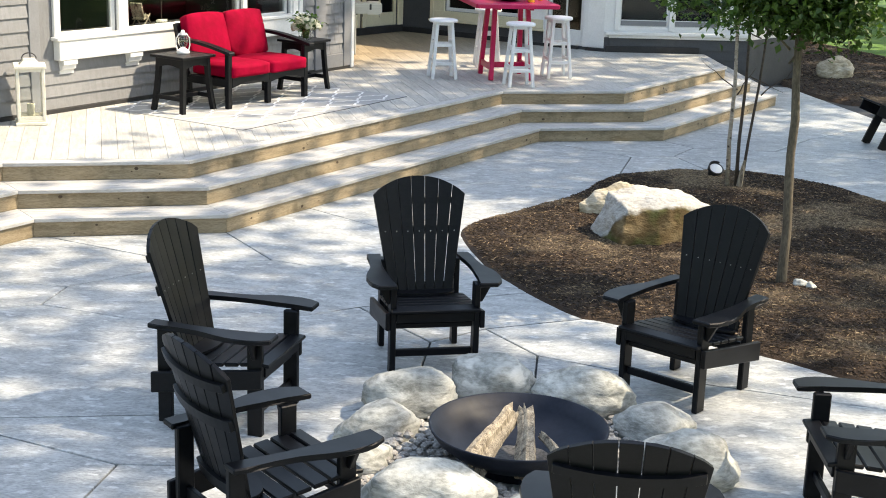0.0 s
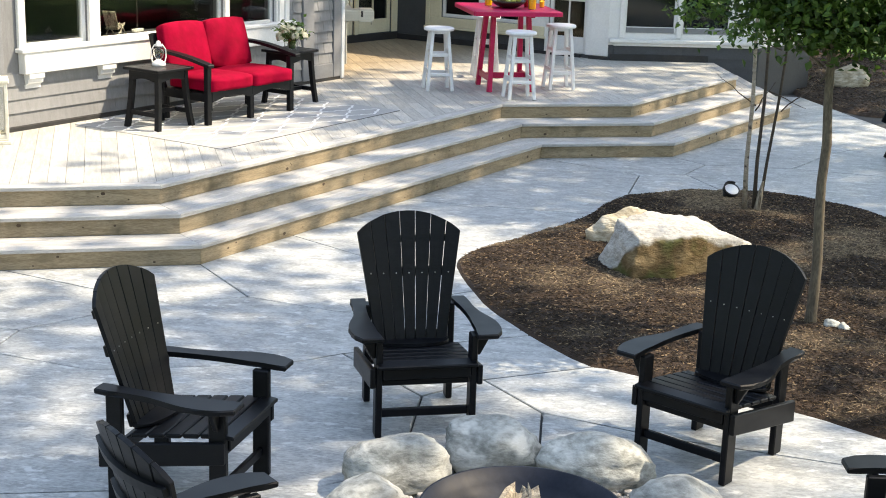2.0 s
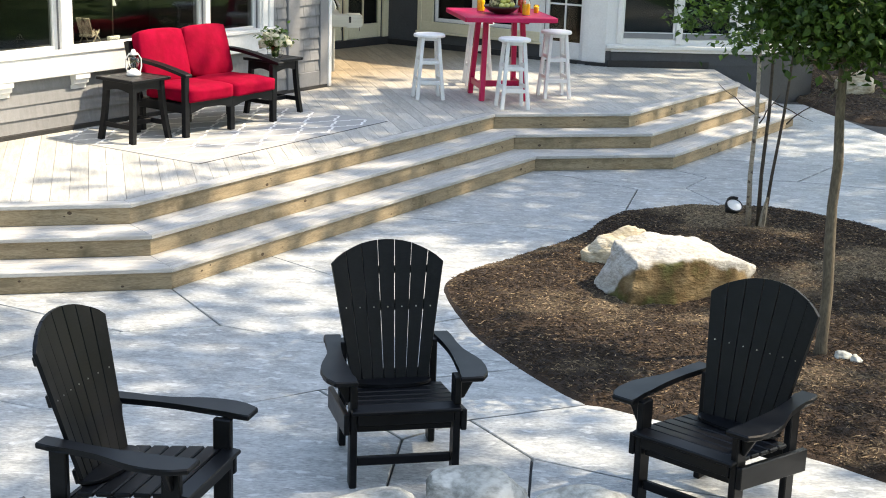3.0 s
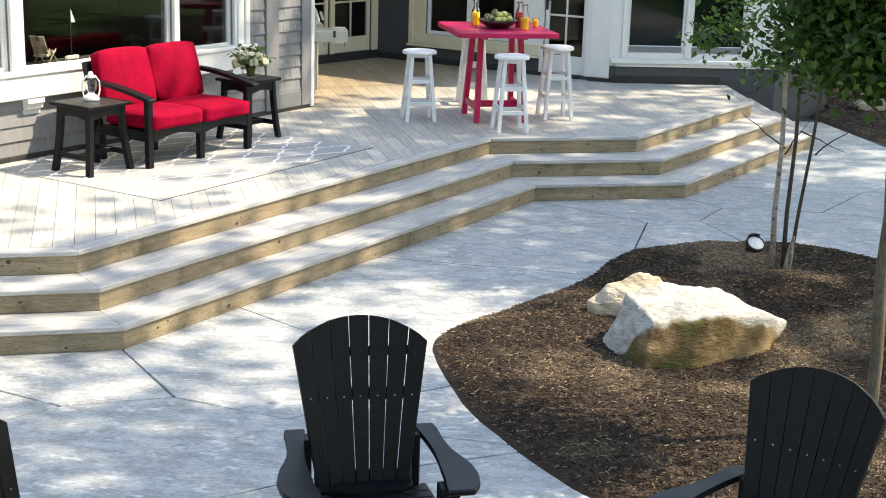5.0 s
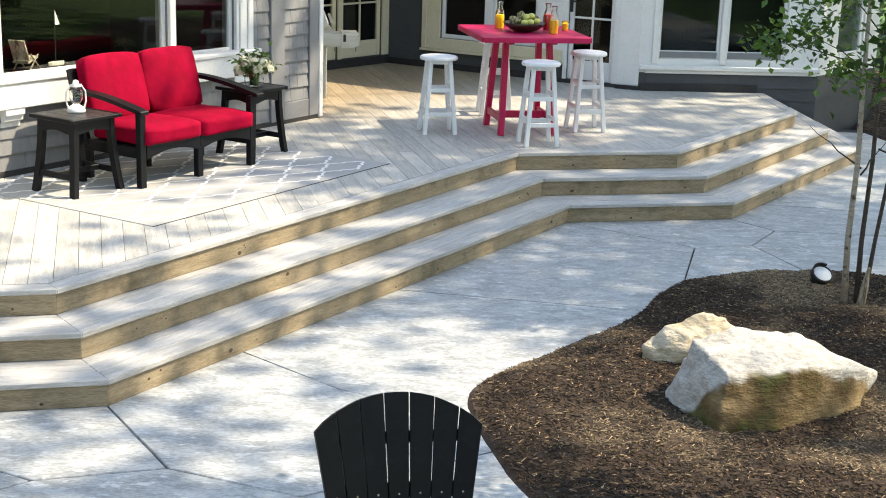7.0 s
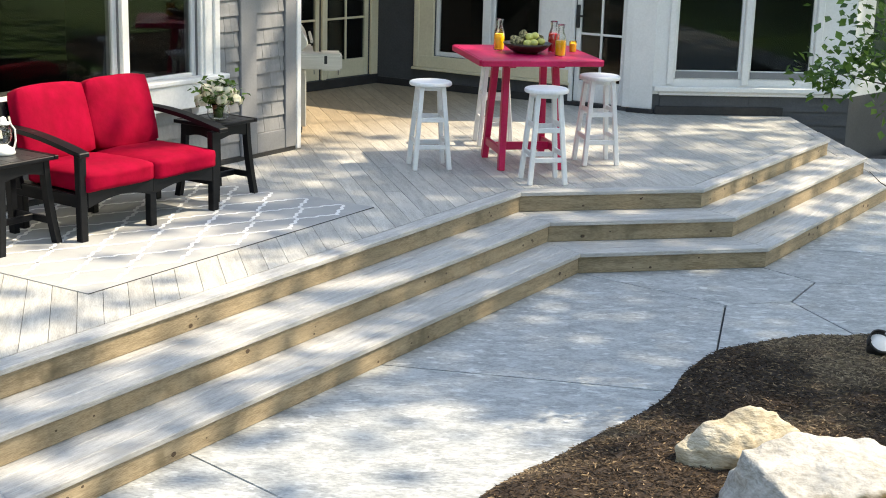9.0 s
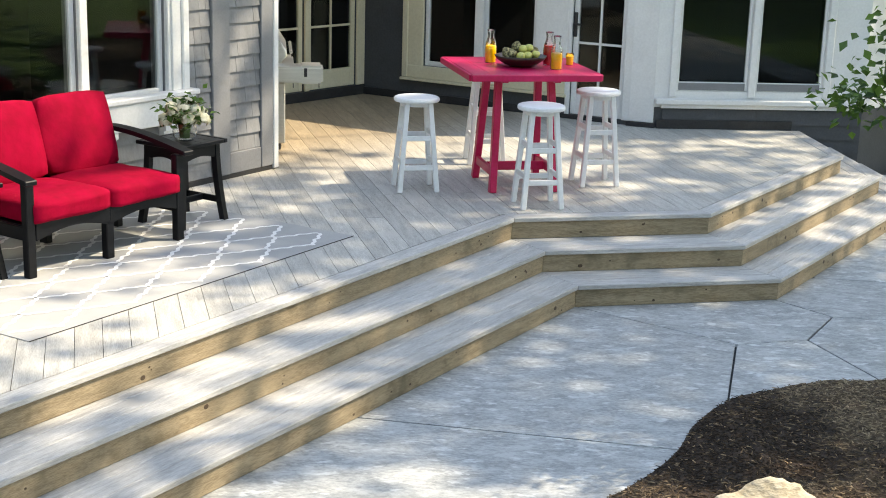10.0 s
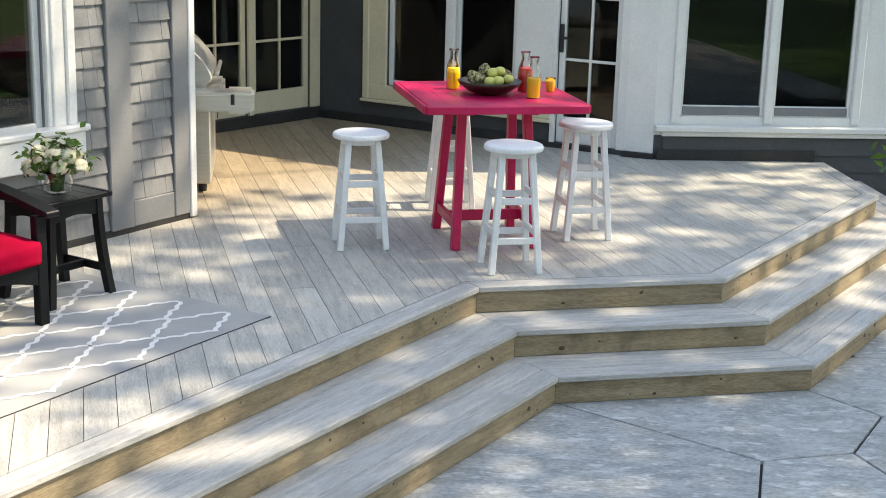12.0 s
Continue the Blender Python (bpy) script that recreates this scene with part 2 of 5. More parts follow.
def shredded(name):
    m = bpy.data.materials.new(name)
    m.use_nodes = True
    nt = m.node_tree
    g = nt.nodes.new("ShaderNodeNewGeometry")
    r = nt.nodes.new("ShaderNodeValToRGB")
    for pos, col in ((0.55, (0.034, 0.020, 0.011, 1)), (0.88, (0.085, 0.052, 0.028, 1))):
        r.color_ramp.elements.new(pos).color = col
    r.color_ramp.elements[0].color, r.color_ramp.elements[-1].color = (0.013, 0.008, 0.005, 1), (0.38, 0.27, 0.165, 1)
    b = nt.nodes["Principled BSDF"]
    nt.links.new(g.outputs["Random Per Island"], r.inputs[0])
    # straw-coloured drifts among the dark bark: bleached chips and painted-in sun patches
    q = nt.nodes.new("ShaderNodeTexNoise")
    q.inputs["Scale"].default_value, q.inputs["Detail"].default_value = 0.9, 5
    nt.links.new(g.outputs["Position"], q.inputs["Vector"])
    sun_drift = nt.nodes.new("ShaderNodeValToRGB")
    sun_drift.color_ramp.elements[0].position, sun_drift.color_ramp.elements[1].position = 0.50, 0.64
    nt.links.new(q.outputs["Fac"], sun_drift.inputs[0])
    pale = nt.nodes.new("ShaderNodeValToRGB")
    pale.color_ramp.elements[0].color, pale.color_ramp.elements[1].color = (0.05, 0.034, 0.022, 1), (0.40, 0.30, 0.19, 1)
    nt.links.new(g.outputs["Random Per Island"], pale.inputs[0])
    mx = nt.nodes.new("ShaderNodeMix")
    mx.data_type = "RGBA"
    nt.links.new(sun_drift.outputs[0], mx.inputs[0])
    nt.links.new(r.outputs[0], mx.inputs[6])
    nt.links.new(pale.outputs[0], mx.inputs[7])
    nt.links.new(mx.outputs[2], b.inputs["Base Color"])
    b.inputs["Roughness"].default_value = 0.95
    return m


CHIP = shredded("bark_chip")
LEAF = leafy("maple_leaf", (0.015, 0.044, 0.007), (0.072, 0.15, 0.02))
LEAF2 = leafy("birch_leaf", (0.03, 0.075, 0.012), (0.125, 0.235, 0.037))
SHADELEAF = leafy("shade_tree_leaf", (0.025, 0.06, 0.01), (0.08, 0.15, 0.025))


# ---- mesh helpers ----
def link(name, bm, material, parent=None, label="", smooth=False):
    me = bpy.data.meshes.new(name)
    bmesh.ops.recalc_face_normals(bm, faces=bm.faces[:])
    bm.to_mesh(me)
    bm.free()
    me.materials.append(material)
    if smooth:
        for p in me.polygons:
            p.use_smooth = True
    ob = new(name, me)
    if parent:
        ob.parent = parent
    if label:
        ob["label"] = label
    return ob


def part(name, bm, material, parent, label="", smooth=False):
    return link(name, bm, material, parent, label, smooth)


def thing(name, m, label, category, group=""):
    ob = new(name)
    ob.empty_display_size = 0.1
    ob.matrix_basis = m
    return tagged(ob, label, category, group)


def box(bm, lo, hi, m=None):
    vs = [bm.verts.new((x, y, z)) for z in (lo[2], hi[2]) for y in (lo[1], hi[1]) for x in (lo[0], hi[0])]
    for f in ((0, 1, 3, 2), (4, 6, 7, 5), (0, 4, 5, 1), (1, 5, 7, 3), (3, 7, 6, 2), (2, 6, 4, 0)):
        bm.faces.new([vs[i] for i in f])
    if m is not None:
        for v in vs:
            v.co = m @ v.co
    return vs


def beam(bm, p, q, w, h, side=(1, 0, 0)):
    """A board from p to q; w along side, h across."""
    p, q = Vector(p), Vector(q)
    d = (q - p).normalized()
    s = (Vector(side) - d * d.dot(Vector(side))).normalized()
    u = d.cross(s)
    m = Matrix((s, u, d)).transposed().to_4x4()
    m.translation = p
    return box(bm, (-w / 2, -h / 2, 0), (w / 2, h / 2, (q - p).length), m)


def soften(bm, r=0.005, seg=1):
    bmesh.ops.bevel(bm, geom=bm.edges[:], offset=r, segments=seg, affect="EDGES", clamp_overlap=True)
    return bm


def boxed(lo, hi, r=0.005, m=None, seg=1):
    bm = bmesh.new()
    box(bm, lo, hi, m)
    return soften(bm, r, seg)


def beamed(p, q, w, h, side=(1, 0, 0), r=0.005):
    bm = bmesh.new()
    beam(bm, p, q, w, h, side)
    return soften(bm, r)


def prism(bm, poly, z0, z1, m=None):
    lo = [bm.verts.new((x, y, z0)) for x, y in poly]
    hi = [bm.verts.new((x, y, z1)) for x, y in poly]
    k = len(poly)
    bm.faces.new(hi)
    bm.faces.new(lo[::-1])
    for i in range(k):
        bm.faces.new((lo[i], lo[(i + 1) % k], hi[(i + 1) % k], hi[i]))
    if m is not None:
        for v in lo + hi:
            v.co = m @ v.co
    return bm


def plate(poly, z0, z1, r=0.004, m=None):
    bm = bmesh.new()
    prism(bm, poly, z0, z1, m)
    return soften(bm, r) if r else bm


def lathe(bm, outline, seg=24, m=None):
    """Turns (radius, height) pairs round z."""
    rings = []
    for r, z in outline:
        rings.append([bm.verts.new((max(r, 1e-4) * math.cos(a), max(r, 1e-4) * math.sin(a), z)) for a in (2 * math.pi * i / seg for i in range(seg))])
    for a, b in zip(rings, rings[1:]):
        for i in range(seg):
            bm.faces.new((a[i], a[(i + 1) % seg], b[(i + 1) % seg], b[i]))
    if m is not None:
        for ring in rings:
            for v in ring:
                v.co = m @ v.co
    return bm


def turned(outline, seg=24, m=None):
    return lathe(bmesh.new(), outline, seg, m)


def tube(bm, pts, radii, seg=8):
    rings = []
    for i, p in enumerate(pts):
        d = (Vector(pts[min(i + 1, len(pts) - 1)]) - Vector(pts[max(i - 1, 0)])).normalized()
        s = d.cross(Vector((0.31, 0.95, 0.05))).normalized()
        u = d.cross(s)
        rings.append([bm.verts.new(Vector(p) + (s * math.cos(a) + u * math.sin(a)) * radii[i]) for a in (2 * math.pi * k / seg for k in range(seg))])
    for a, b in zip(rings, rings[1:]):
        for i in range(seg):
            bm.faces.new((a[i], a[(i + 1) % seg], b[(i + 1) % seg], b[i]))
    bm.faces.new(rings[0][::-1])
    bm.faces.new(rings[-1])
    return bm


def clip(poly, p, nrm):
    """The part of a polygon on the side of p that nrm points away from."""
    out = []
    for i, a in enumerate(poly):
        b = poly[(i + 1) % len(poly)]
        da = (a[0] - p[0]) * nrm[0] + (a[1] - p[1]) * nrm[1]
        db = (b[0] - p[0]) * nrm[0] + (b[1] - p[1]) * nrm[1]
        if da <= 0:
            out.append(a)
        if (da < 0 < db) or (db < 0 < da):
            k = da / (da - db)
            out.append((a[0] + (b[0] - a[0]) * k, a[1] + (b[1] - a[1]) * k))
    return out


def shifted(line, d, closed=False):
    """A line moved d to its right, mitred."""
    k, out = len(line), []
    for i, p in enumerate(line):
        nn = []
        for a, b in ((i - 1, i), (i, i + 1)):
            if closed or (a >= 0 and b < k):
                v = Vector(line[b % k]) - Vector(line[a % k])
                v.normalize()
                nn.append(Vector((v.y, -v.x)))
        m = sum(nn, Vector((0, 0))) / len(nn)
        m = m / max(m.length_squared, 0.15)
        out.append((p[0] + m.x * d, p[1] + m.y * d))
    return out


def area(poly):
    return 0.5 * sum(a[0] * b[1] - b[0] * a[1] for a, b in zip(poly, poly[1:] + poly[:1]))


def lump(bm, size, seed, rough=0.22, sub=4, m=None, flat=0.0):
    """A worn boulder: a ball cut by random planes and roughened."""
    rnd = random.Random(seed)
    made = bmesh.ops.create_icosphere(bm, subdivisions=sub, radius=1.0)["verts"]
    cuts = [(Vector((rnd.gauss(0, 1), rnd.gauss(0, 1), rnd.gauss(0.2, 0.8))).normalized(), rnd.uniform(0.62, 0.9)) for _ in range(9)]
    off = Vector((seed * 3.1, seed * 1.7, 0))
    for v in made:
        c = v.co.copy()
        for nrm, d in cuts:
            over = c.dot(nrm) - d
            if over > 0:
                c -= nrm * over * 0.65
        c *= 1 + rough * noise.noise(c * 1.6 + off) + rough * 0.35 * noise.noise(c * 5 + off)
        c = Vector((c.x * size[0], c.y * size[1], c.z * size[2]))
        v.co = m @ c if m is not None else c
    return bm


# ---- ground and patio ----
DECK_Z, STEP, GOING = 0.53, 0.1767, 0.371
bm = bmesh.new()
for ring, (r0, r1) in enumerate(((0, 40), (40, 400), (400, 3000))):
    bmesh.ops.create_grid(bm, x_segments=2, y_segments=2, size=r1, matrix=pose(0, 12, -0.06 - 0.3 * ring))
tagged(link("ground", bm, GRASS), "mown green lawn reaching to the horizon", "lawn", kind="structure")

NEAR = dict(a=(-2.023, 13.151), b=(-1.452, 12.248), c=(-0.710, 11.949), d=(-2.123, 12.026), e=(-3.387, 12.647), g=(-2.935, 11.249), h=(-2.995, 10.764), i=(-2.225, 10.484),
            j=(-0.972, 10.748), k=(-0.594, 11.010), K=(-0.009, 10.248), x=(0.388, 10.598), y=(0.757, 10.042), z=(1.088, 10.907), C=(-2.560, 8.502), D=(-1.660, 8.647), X=(-3.190, 8.450),
            E=(-2.475, 8.243), F=(-1.687, 7.900), G=(-1.750, 7.444), H=(-0.777, 7.957), B=(0.707, 9.292), A=(1.505, 9.700), P=(-0.093, 9.079), Q=(0.618, 8.414), R=(0.323, 8.018), S=(-0.490, 8.828))
FAR = dict(l=(-1.375, 14.198), m=(-0.635, 13.523), o=(-0.400, 15.773), p=(1.330, 15.473), q=(1.046, 18.218), r=(2.137, 17.422), s=(2.674, 17.579), t=(2.993, 18.167), u=(2.958, 16.779),
           v=(1.897, 16.341), w=(2.652, 18.564), T=(4.002, 18.109), U=(4.646, 19.085), V=(5.064, 17.827))
EDGE = {"a1": (-2.802, 14.143), "e1": (-7.047, 14.327), "w1": (-7.083, 15.671), "g1": (-6.974, 11.544), "h1": (-6.918, 9.335), "n2": (0.877, 11.632), "n3": (0.658, 12.891), "c1": (-6.890, 8.182), "n1": (1.570, 12.626),
        "l1": (-2.004, 14.749), "p1": (2.042, 15.322), "o1": (-1.316, 15.935), "z1": (1.788, 11.267), "A1": (3.317, 9.155), "A2": (3.305, 10.524), "q1": (0.467, 18.720), "w2": (2.196, 19.131),
        "u1": (3.148, 16.190), "v1": (1.733, 15.652), "y1": (3.113, 19.266), "U1": (6.064, 20.517), "U2": (5.319, 23.819), "U3": (4.187, 23.861), "U4": (2.979, 21.848), "V1": (8.096, 18.594), "V2": (8.081, 21.447),
        "V3": (8.115, 13.967), "V4": (6.604, 15.132), "V5": (4.072, 15.048), "A3": (8.130, 7.760), "A4": (8.132, 4.282), "R1": (0.347, 4.170), "G2": (-1.947, 4.132), "c2": (-6.838, 4.068)}
NODES = {**NEAR, **FAR, **EDGE}
SLABS = ["a1 a b d e e1 w1", "e1 e d g g1", "g1 g h h1", "b c n2 k j i h g d", "c n2 n3", "a1 a b c n3 n1 m l l1", "k n2 z1 z x K", "j k K P S D C X c1 h1 h i",
         "x z z1 A2 A1 A y", "K x y B Q P", "y A A1 A3 A4 R1 R Q B", "X C D S P Q R H F E", "X E F G G2 c2 c1", "F H R R1 G2 G", "l1 l m n1 p1 p o o1",
         "o1 o p p1 v1 v r q q1", "q1 q r s t w w2", "v1 v r s u u1", "u1 u s t T V V4 V5", "w2 w t T U y1", "y1 U U1 U2 U3 U4", "T V V1 V2 U1 U", "V V4 V3 V1",
         "V5 V4 V3 A3 A1 A2"]
bm = bmesh.new()
prism(bm, [(-7, 4), (8, 4), (8, 21.3), (6.2, 22.5), (5.3, 24.2), (-7, 24)], -0.10, -0.026)
patio = tagged(link("patio", bm, JOINT), "blue-grey stamped concrete patio with dark joints between large irregular slabs", "patio", kind="structure")


def slab(poly):
    poly = poly if area(poly) > 0 else poly[::-1]
    poly = shifted(poly, -0.0072, True)
    c = Vector((sum(p[0] for p in poly) / len(poly), sum(p[1] for p in poly) / len(poly), 0))
    ob = part("slab", plate([(x - c.x, y - c.y) for x, y in poly], -0.03, 0.0, 0.005), STONE, patio)
    ob.location = c


# ---- deck and steps ----
LINE = [(-5.68, 10.72), (-4.108, 13.305), (-2.46, 13.73), (0.592, 18.82), (2.21, 19.21), (3.994, 22.02), (3.87, 23.48)]  # nosing of the deck
W0, W1, F0, F1, B1, Y0, Y1, Z1 = (-4.487, 15.92), (-1.545, 20.52), (-3.59, 22.1), (-1.10, 25.27), (1.955, 23.52), (2.265, 23.38), (4.57, 23.60), (5.60, 24.70)  # corners of the house
HOUSE = [(Y0[0], Y0[1] + 0.06), (B1[0] - 0.09, B1[1] + 0.06), F1, F0, W1, W0, (-6.96, 12.05)]
bm = bmesh.new()
prism(bm, shifted(LINE, -0.06) + HOUSE, -0.1, DECK_Z - 0.04)
deck = tagged(link("deck", bm, JOINT), "weathered grey timber deck with three wide wrap-around steps", "deck", kind="structure")


def board(name, poly, z0, z1, material, parent, r=0.004, across=False):
    """A board with its grain along its first edge (or across it)."""
    p, q = Vector(poly[0]), Vector(poly[1])
    turn = math.atan2(q.y - p.y, q.x - p.x)
    m = Matrix.Translation((p.x, p.y, 0)) @ Matrix.Rotation(turn, 4, "Z")
    inv = m.inverted()
    loc = [(inv @ Vector((x, y, 0))).to_2d() for x, y in poly]
    if area([tuple(v) for v in loc]) < 0:
        loc = loc[::-1]
    ob = part(name, plate([tuple(v) for v in loc], z0, z1, r), material, parent)
    ob.matrix_basis = m
    return ob


random.seed(5)
for lev in range(3):
    z = DECK_Z - STEP * lev
    outer = GOING * lev
    widths = [0.0, 0.14] if lev == 0 else [0.0, 0.145, 0.29, 0.43]
    for w0, w1 in zip(widths, widths[1:]):
        o, i = shifted(LINE, outer - w0 - (0.004 if w0 else 0)), shifted(LINE, outer - w1)
        for k in range(len(LINE) - 1):
            ends = [o[k], o[k + 1], i[k + 1], i[k]]
            board("tread_board", ends, z - 0.036, z, TREAD, deck, 0.005)
    o, i = shifted(LINE, outer - 0.022), shifted(LINE, outer - 0.055)
    for k in range(len(LINE) - 1):
        rb = board("riser_board", [o[k], o[k + 1], i[k + 1], i[k]], z - STEP - 0.0 + 0.002, z - 0.037, RISER, deck, 0.003)
        ln = (Vector(LINE[k + 1]) - Vector(LINE[k])).length
        for _ in range(int(ln / 0.55)):
            kb = bmesh.new()
            s, zz, rr = random.uniform(0.15, ln - 0.15), z - 0.037 - random.uniform(0.03, 0.11), random.choice((0.006, 0.008, 0.01, 0.012, 0.019))
            lathe(kb, [(0, -0.0012), (rr * 0.7, -0.0012), (rr, 0.002)], 8, Matrix.Translation((s, 0, zz)) @ pose(0, 0, 0, -90) @ Matrix.Diagonal((1.3, 1, 1, 1)))
            part("knot", kb, KNOT, rb)

inner = shifted(LINE, -0.146)
HALF = ((F0[0] + F1[0]) / 2, (F0[1] + F1[1]) / 2)
MAIN = inner + HOUSE[:3] + [HALF, W1, W0, (-6.96, 12.05)]
RECESS = [HALF, F0, W1]
ang = radians(-75)
along, side = Vector((math.cos(ang), math.sin(ang))), Vector((-math.sin(ang), math.cos(ang)))
PITCH = 0.156
for k, field in [(k, f) for k in range(-60, 70) for f in (MAIN, RECESS)]:
    c = side * (k * PITCH + 0.058)
    strip = clip(field, c + side * (PITCH - 0.0035), side)
    strip = clip(strip, c, -side)
    if len(strip) < 3 or abs(area(strip)) < 0.002:
        continue
    far = max(p[0] * along.x + p[1] * along.y for p in strip)
    near = min(p[0] * along.x + p[1] * along.y for p in strip)
    # split long runs into boards end to end
    rnd = random.Random(k)
    stops = [near - 1] + [near + 3.6 * j + rnd.uniform(1.0, 2.6) for j in range(4)] + [far + 1]
    for s0, s1 in zip(stops, stops[1:]):
        pc = clip(clip(strip, along * (s1 - 0.002), along), along * (s0 + 0.002), -along)
        if len(pc) < 3 or abs(area(pc)) < 0.002:
            continue
        m = Matrix.Translation((c.x, c.y, 0)) @ Matrix.Rotation(ang - math.pi / 2, 4, "Z")
        inv = m.inverted()
        loc = [tuple((inv @ Vector((x, y, 0))).to_2d()) for x, y in pc]
        loc = loc if area(loc) > 0 else loc[::-1]
        ob = part("deck_board", plate(loc, DECK_Z - 0.036, DECK_Z - 0.001, 0), DECK, deck)
        ob.matrix_basis = m


# ---- house ----
MEASURE = {(W0, W1): 0.982, (F0, F1): 0.960, (F1, B1): 0.945}


def frame_of(p, q):
    """Axes on a wall's foot: along it, into it and up; lengths along it in the wall's own measure."""
    d = (Vector(q) - Vector(p)).normalized() * MEASURE.get((p, q), 1.0)
    return Matrix(((d.x, -d.y, 0, p[0]), (d.y, d.x, 0, p[1]), (0, 0, 1, 0), (0, 0, 0, 1)))


def wall(name, p, q, z0, z1, openings, material, label, s0=0.0, thick=0.16):
    """A wall from p to q with its outer face on that line, and openings (s0, s1, z0, z1) through it."""
    bm = bmesh.new()
    s1 = (Vector(q) - Vector(p)).length / MEASURE.get((p, q), 1.0)
    cuts = sorted({s0, s1, *[v for o in openings for v in o[:2]]})
    for a, b in zip(cuts, cuts[1:]):
        holes = sorted((o[2], o[3]) for o in openings if o[0] < (a + b) / 2 < o[1])
        z = z0
        for lo, hi in holes + [(z1, z1)]:
            if lo > z:
                box(bm, (a, 0, z), (b, thick, lo))
            z = hi
    ob = link(name, bm, material)
    ob.matrix_basis = frame_of(p, q)
    return tagged(ob, label, "wall", kind="structure")


def sash(parent, s0, s1, z0, z1, material, bars=(), rails=(), edge=0.07, foot=0.0, deep=0.05, name="window"):
    """A glazed sash in an opening, with bars (upright) and rails (level)."""
    foot = foot or edge
    for n_, lo, hi in (("stile", (s0, 0.02, z0), (s0 + edge, 0.02 + deep, z1)), ("stile", (s1 - edge, 0.02, z0), (s1, 0.02 + deep, z1)),
                       ("bottom_rail", (s0 + edge, 0.02, z0), (s1 - edge, 0.02 + deep, z0 + foot)), ("top_rail", (s0 + edge, 0.02, z1 - edge), (s1 - edge, 0.02 + deep, z1))):
        part(n_, boxed(lo, hi, 0.006), material, parent)
    for s in bars:
        part("glazing_bar", boxed((s - 0.013, 0.026, z0 + foot), (s + 0.013, 0.06, z1 - edge), 0.004), material, parent)
    for z in rails:
        part("glazing_bar", boxed((s0 + edge, 0.028, z - 0.013), (s1 - edge, 0.058, z + 0.013), 0.004), material, parent)
    pane = part("pane", boxed((s0 + edge - 0.005, 0.043, z0 + foot - 0.005), (s1 - edge + 0.005, 0.047, z1 - edge + 0.005), 0), GLASS, parent)
    pane.visible_shadow = False


def shingles(parent, s0, s1, z0, z1, course, lo, hi, material, name="shingle", seed=1):
    rnd = random.Random(seed)
    meshes = {}
    z = z0
    while z < z1 - 0.02:
        top = min(z + course, z1)
        s = s0
        while s < s1 - 0.01:
            w = round(rnd.uniform(lo, hi), 2)
            w = s1 - s if s1 - s - w < lo * 0.6 else w
            key = (round(w, 3), round(top - z, 3))
            if key not in meshes:
                bm = bmesh.new()
                vs = box(bm, (0.0015, -0.026, 0), (key[0] - 0.0015, -0.004, key[1] - 0.001))
                for v in vs:
                    if v.co.z > 0.001 and v.co.y < -0.02:
                        v.co.y = -0.008
                me = bpy.data.meshes.new(name)
                bm.to_mesh(me)
                bm.free()
                me.materials.append(material)
                meshes[key] = me
            ob = new(name, meshes[key])
            ob.parent = parent
            ob.location = (s, rnd.uniform(-0.002, 0.002), z + rnd.uniform(-0.002, 0.002))
            s += w
        z += course


TOP = 3.4
# wing with the picture window
PANES = [(0.21, 1.085), (1.235, 3.23), (3.305, 4.17)]
wing = wall("wall_west", W0, W1, -0.1, TOP, [(a, b, 1.35, 2.75) for a, b in PANES], SIDING, "grey shingled house wall with wide white window", s0=-6.0)
part("flashing", boxed((-3.6, -0.03, DECK_Z - 0.01), (5.5, 0.01, DECK_Z + 0.045), 0.003), FLASH, wing, "black flashing strip")
part("corner_board", boxed((-0.22, -0.035, DECK_Z + 0.04), (-0.08, 0.0, TOP), 0.004), BOARD, wing, "grey painted board")
part("corner_board", boxed((4.70, -0.045, DECK_Z + 0.04), (4.92, 0.0, TOP), 0.006), BOARD, wing, "grey painted board")
part("corner_board", boxed((5.34, -0.04, DECK_Z + 0.04), (5.50, 0.0, TOP), 0.006), BOARD, wing, "grey painted board")
part("skirt_board", boxed((4.925, -0.036, DECK_Z + 0.04), (5.335, 0.0, 0.755), 0.005), BOARD, wing, "grey painted board")
part("corner_trim", boxed((5.50, -0.05, DECK_Z + 0.01), (5.565, 0.05, TOP), 0.006), WHITE, wing, "white corner trim")
win = tagged(new("window_1"), "wide white-framed picture window with three panes", "window", kind="structure")
win.matrix_basis = frame_of(W0, W1)
for (a, b), e in zip(PANES, (0.06, 0.05, 0.05)):
    sash(win, a, b, 1.35, 2.75, WHITE, edge=e)
for a, b in ((0.12, 0.215), (1.08, 1.24), (3.225, 3.31), (4.165, 4.325)):
    part("casing", boxed((a, -0.045, 1.37), (b, 0.0, 2.85), 0.008), WHITE, win)
part("casing", boxed((4.325, -0.065, 1.37), (4.405, 0.0, 2.85), 0.01), WHITE, win)
part("casing", boxed((4.20, -0.062, 1.37), (4.235, -0.04, 2.85), 0.008), WHITE, win)
part("sill", boxed((0.09, -0.13, 1.33), (4.46, 0.0, 1.375), 0.01), WHITE, win)
part("apron", boxed((0.13, -0.11, 1.115), (4.43, 0.0, 1.33), 0.008), WHITE, win)
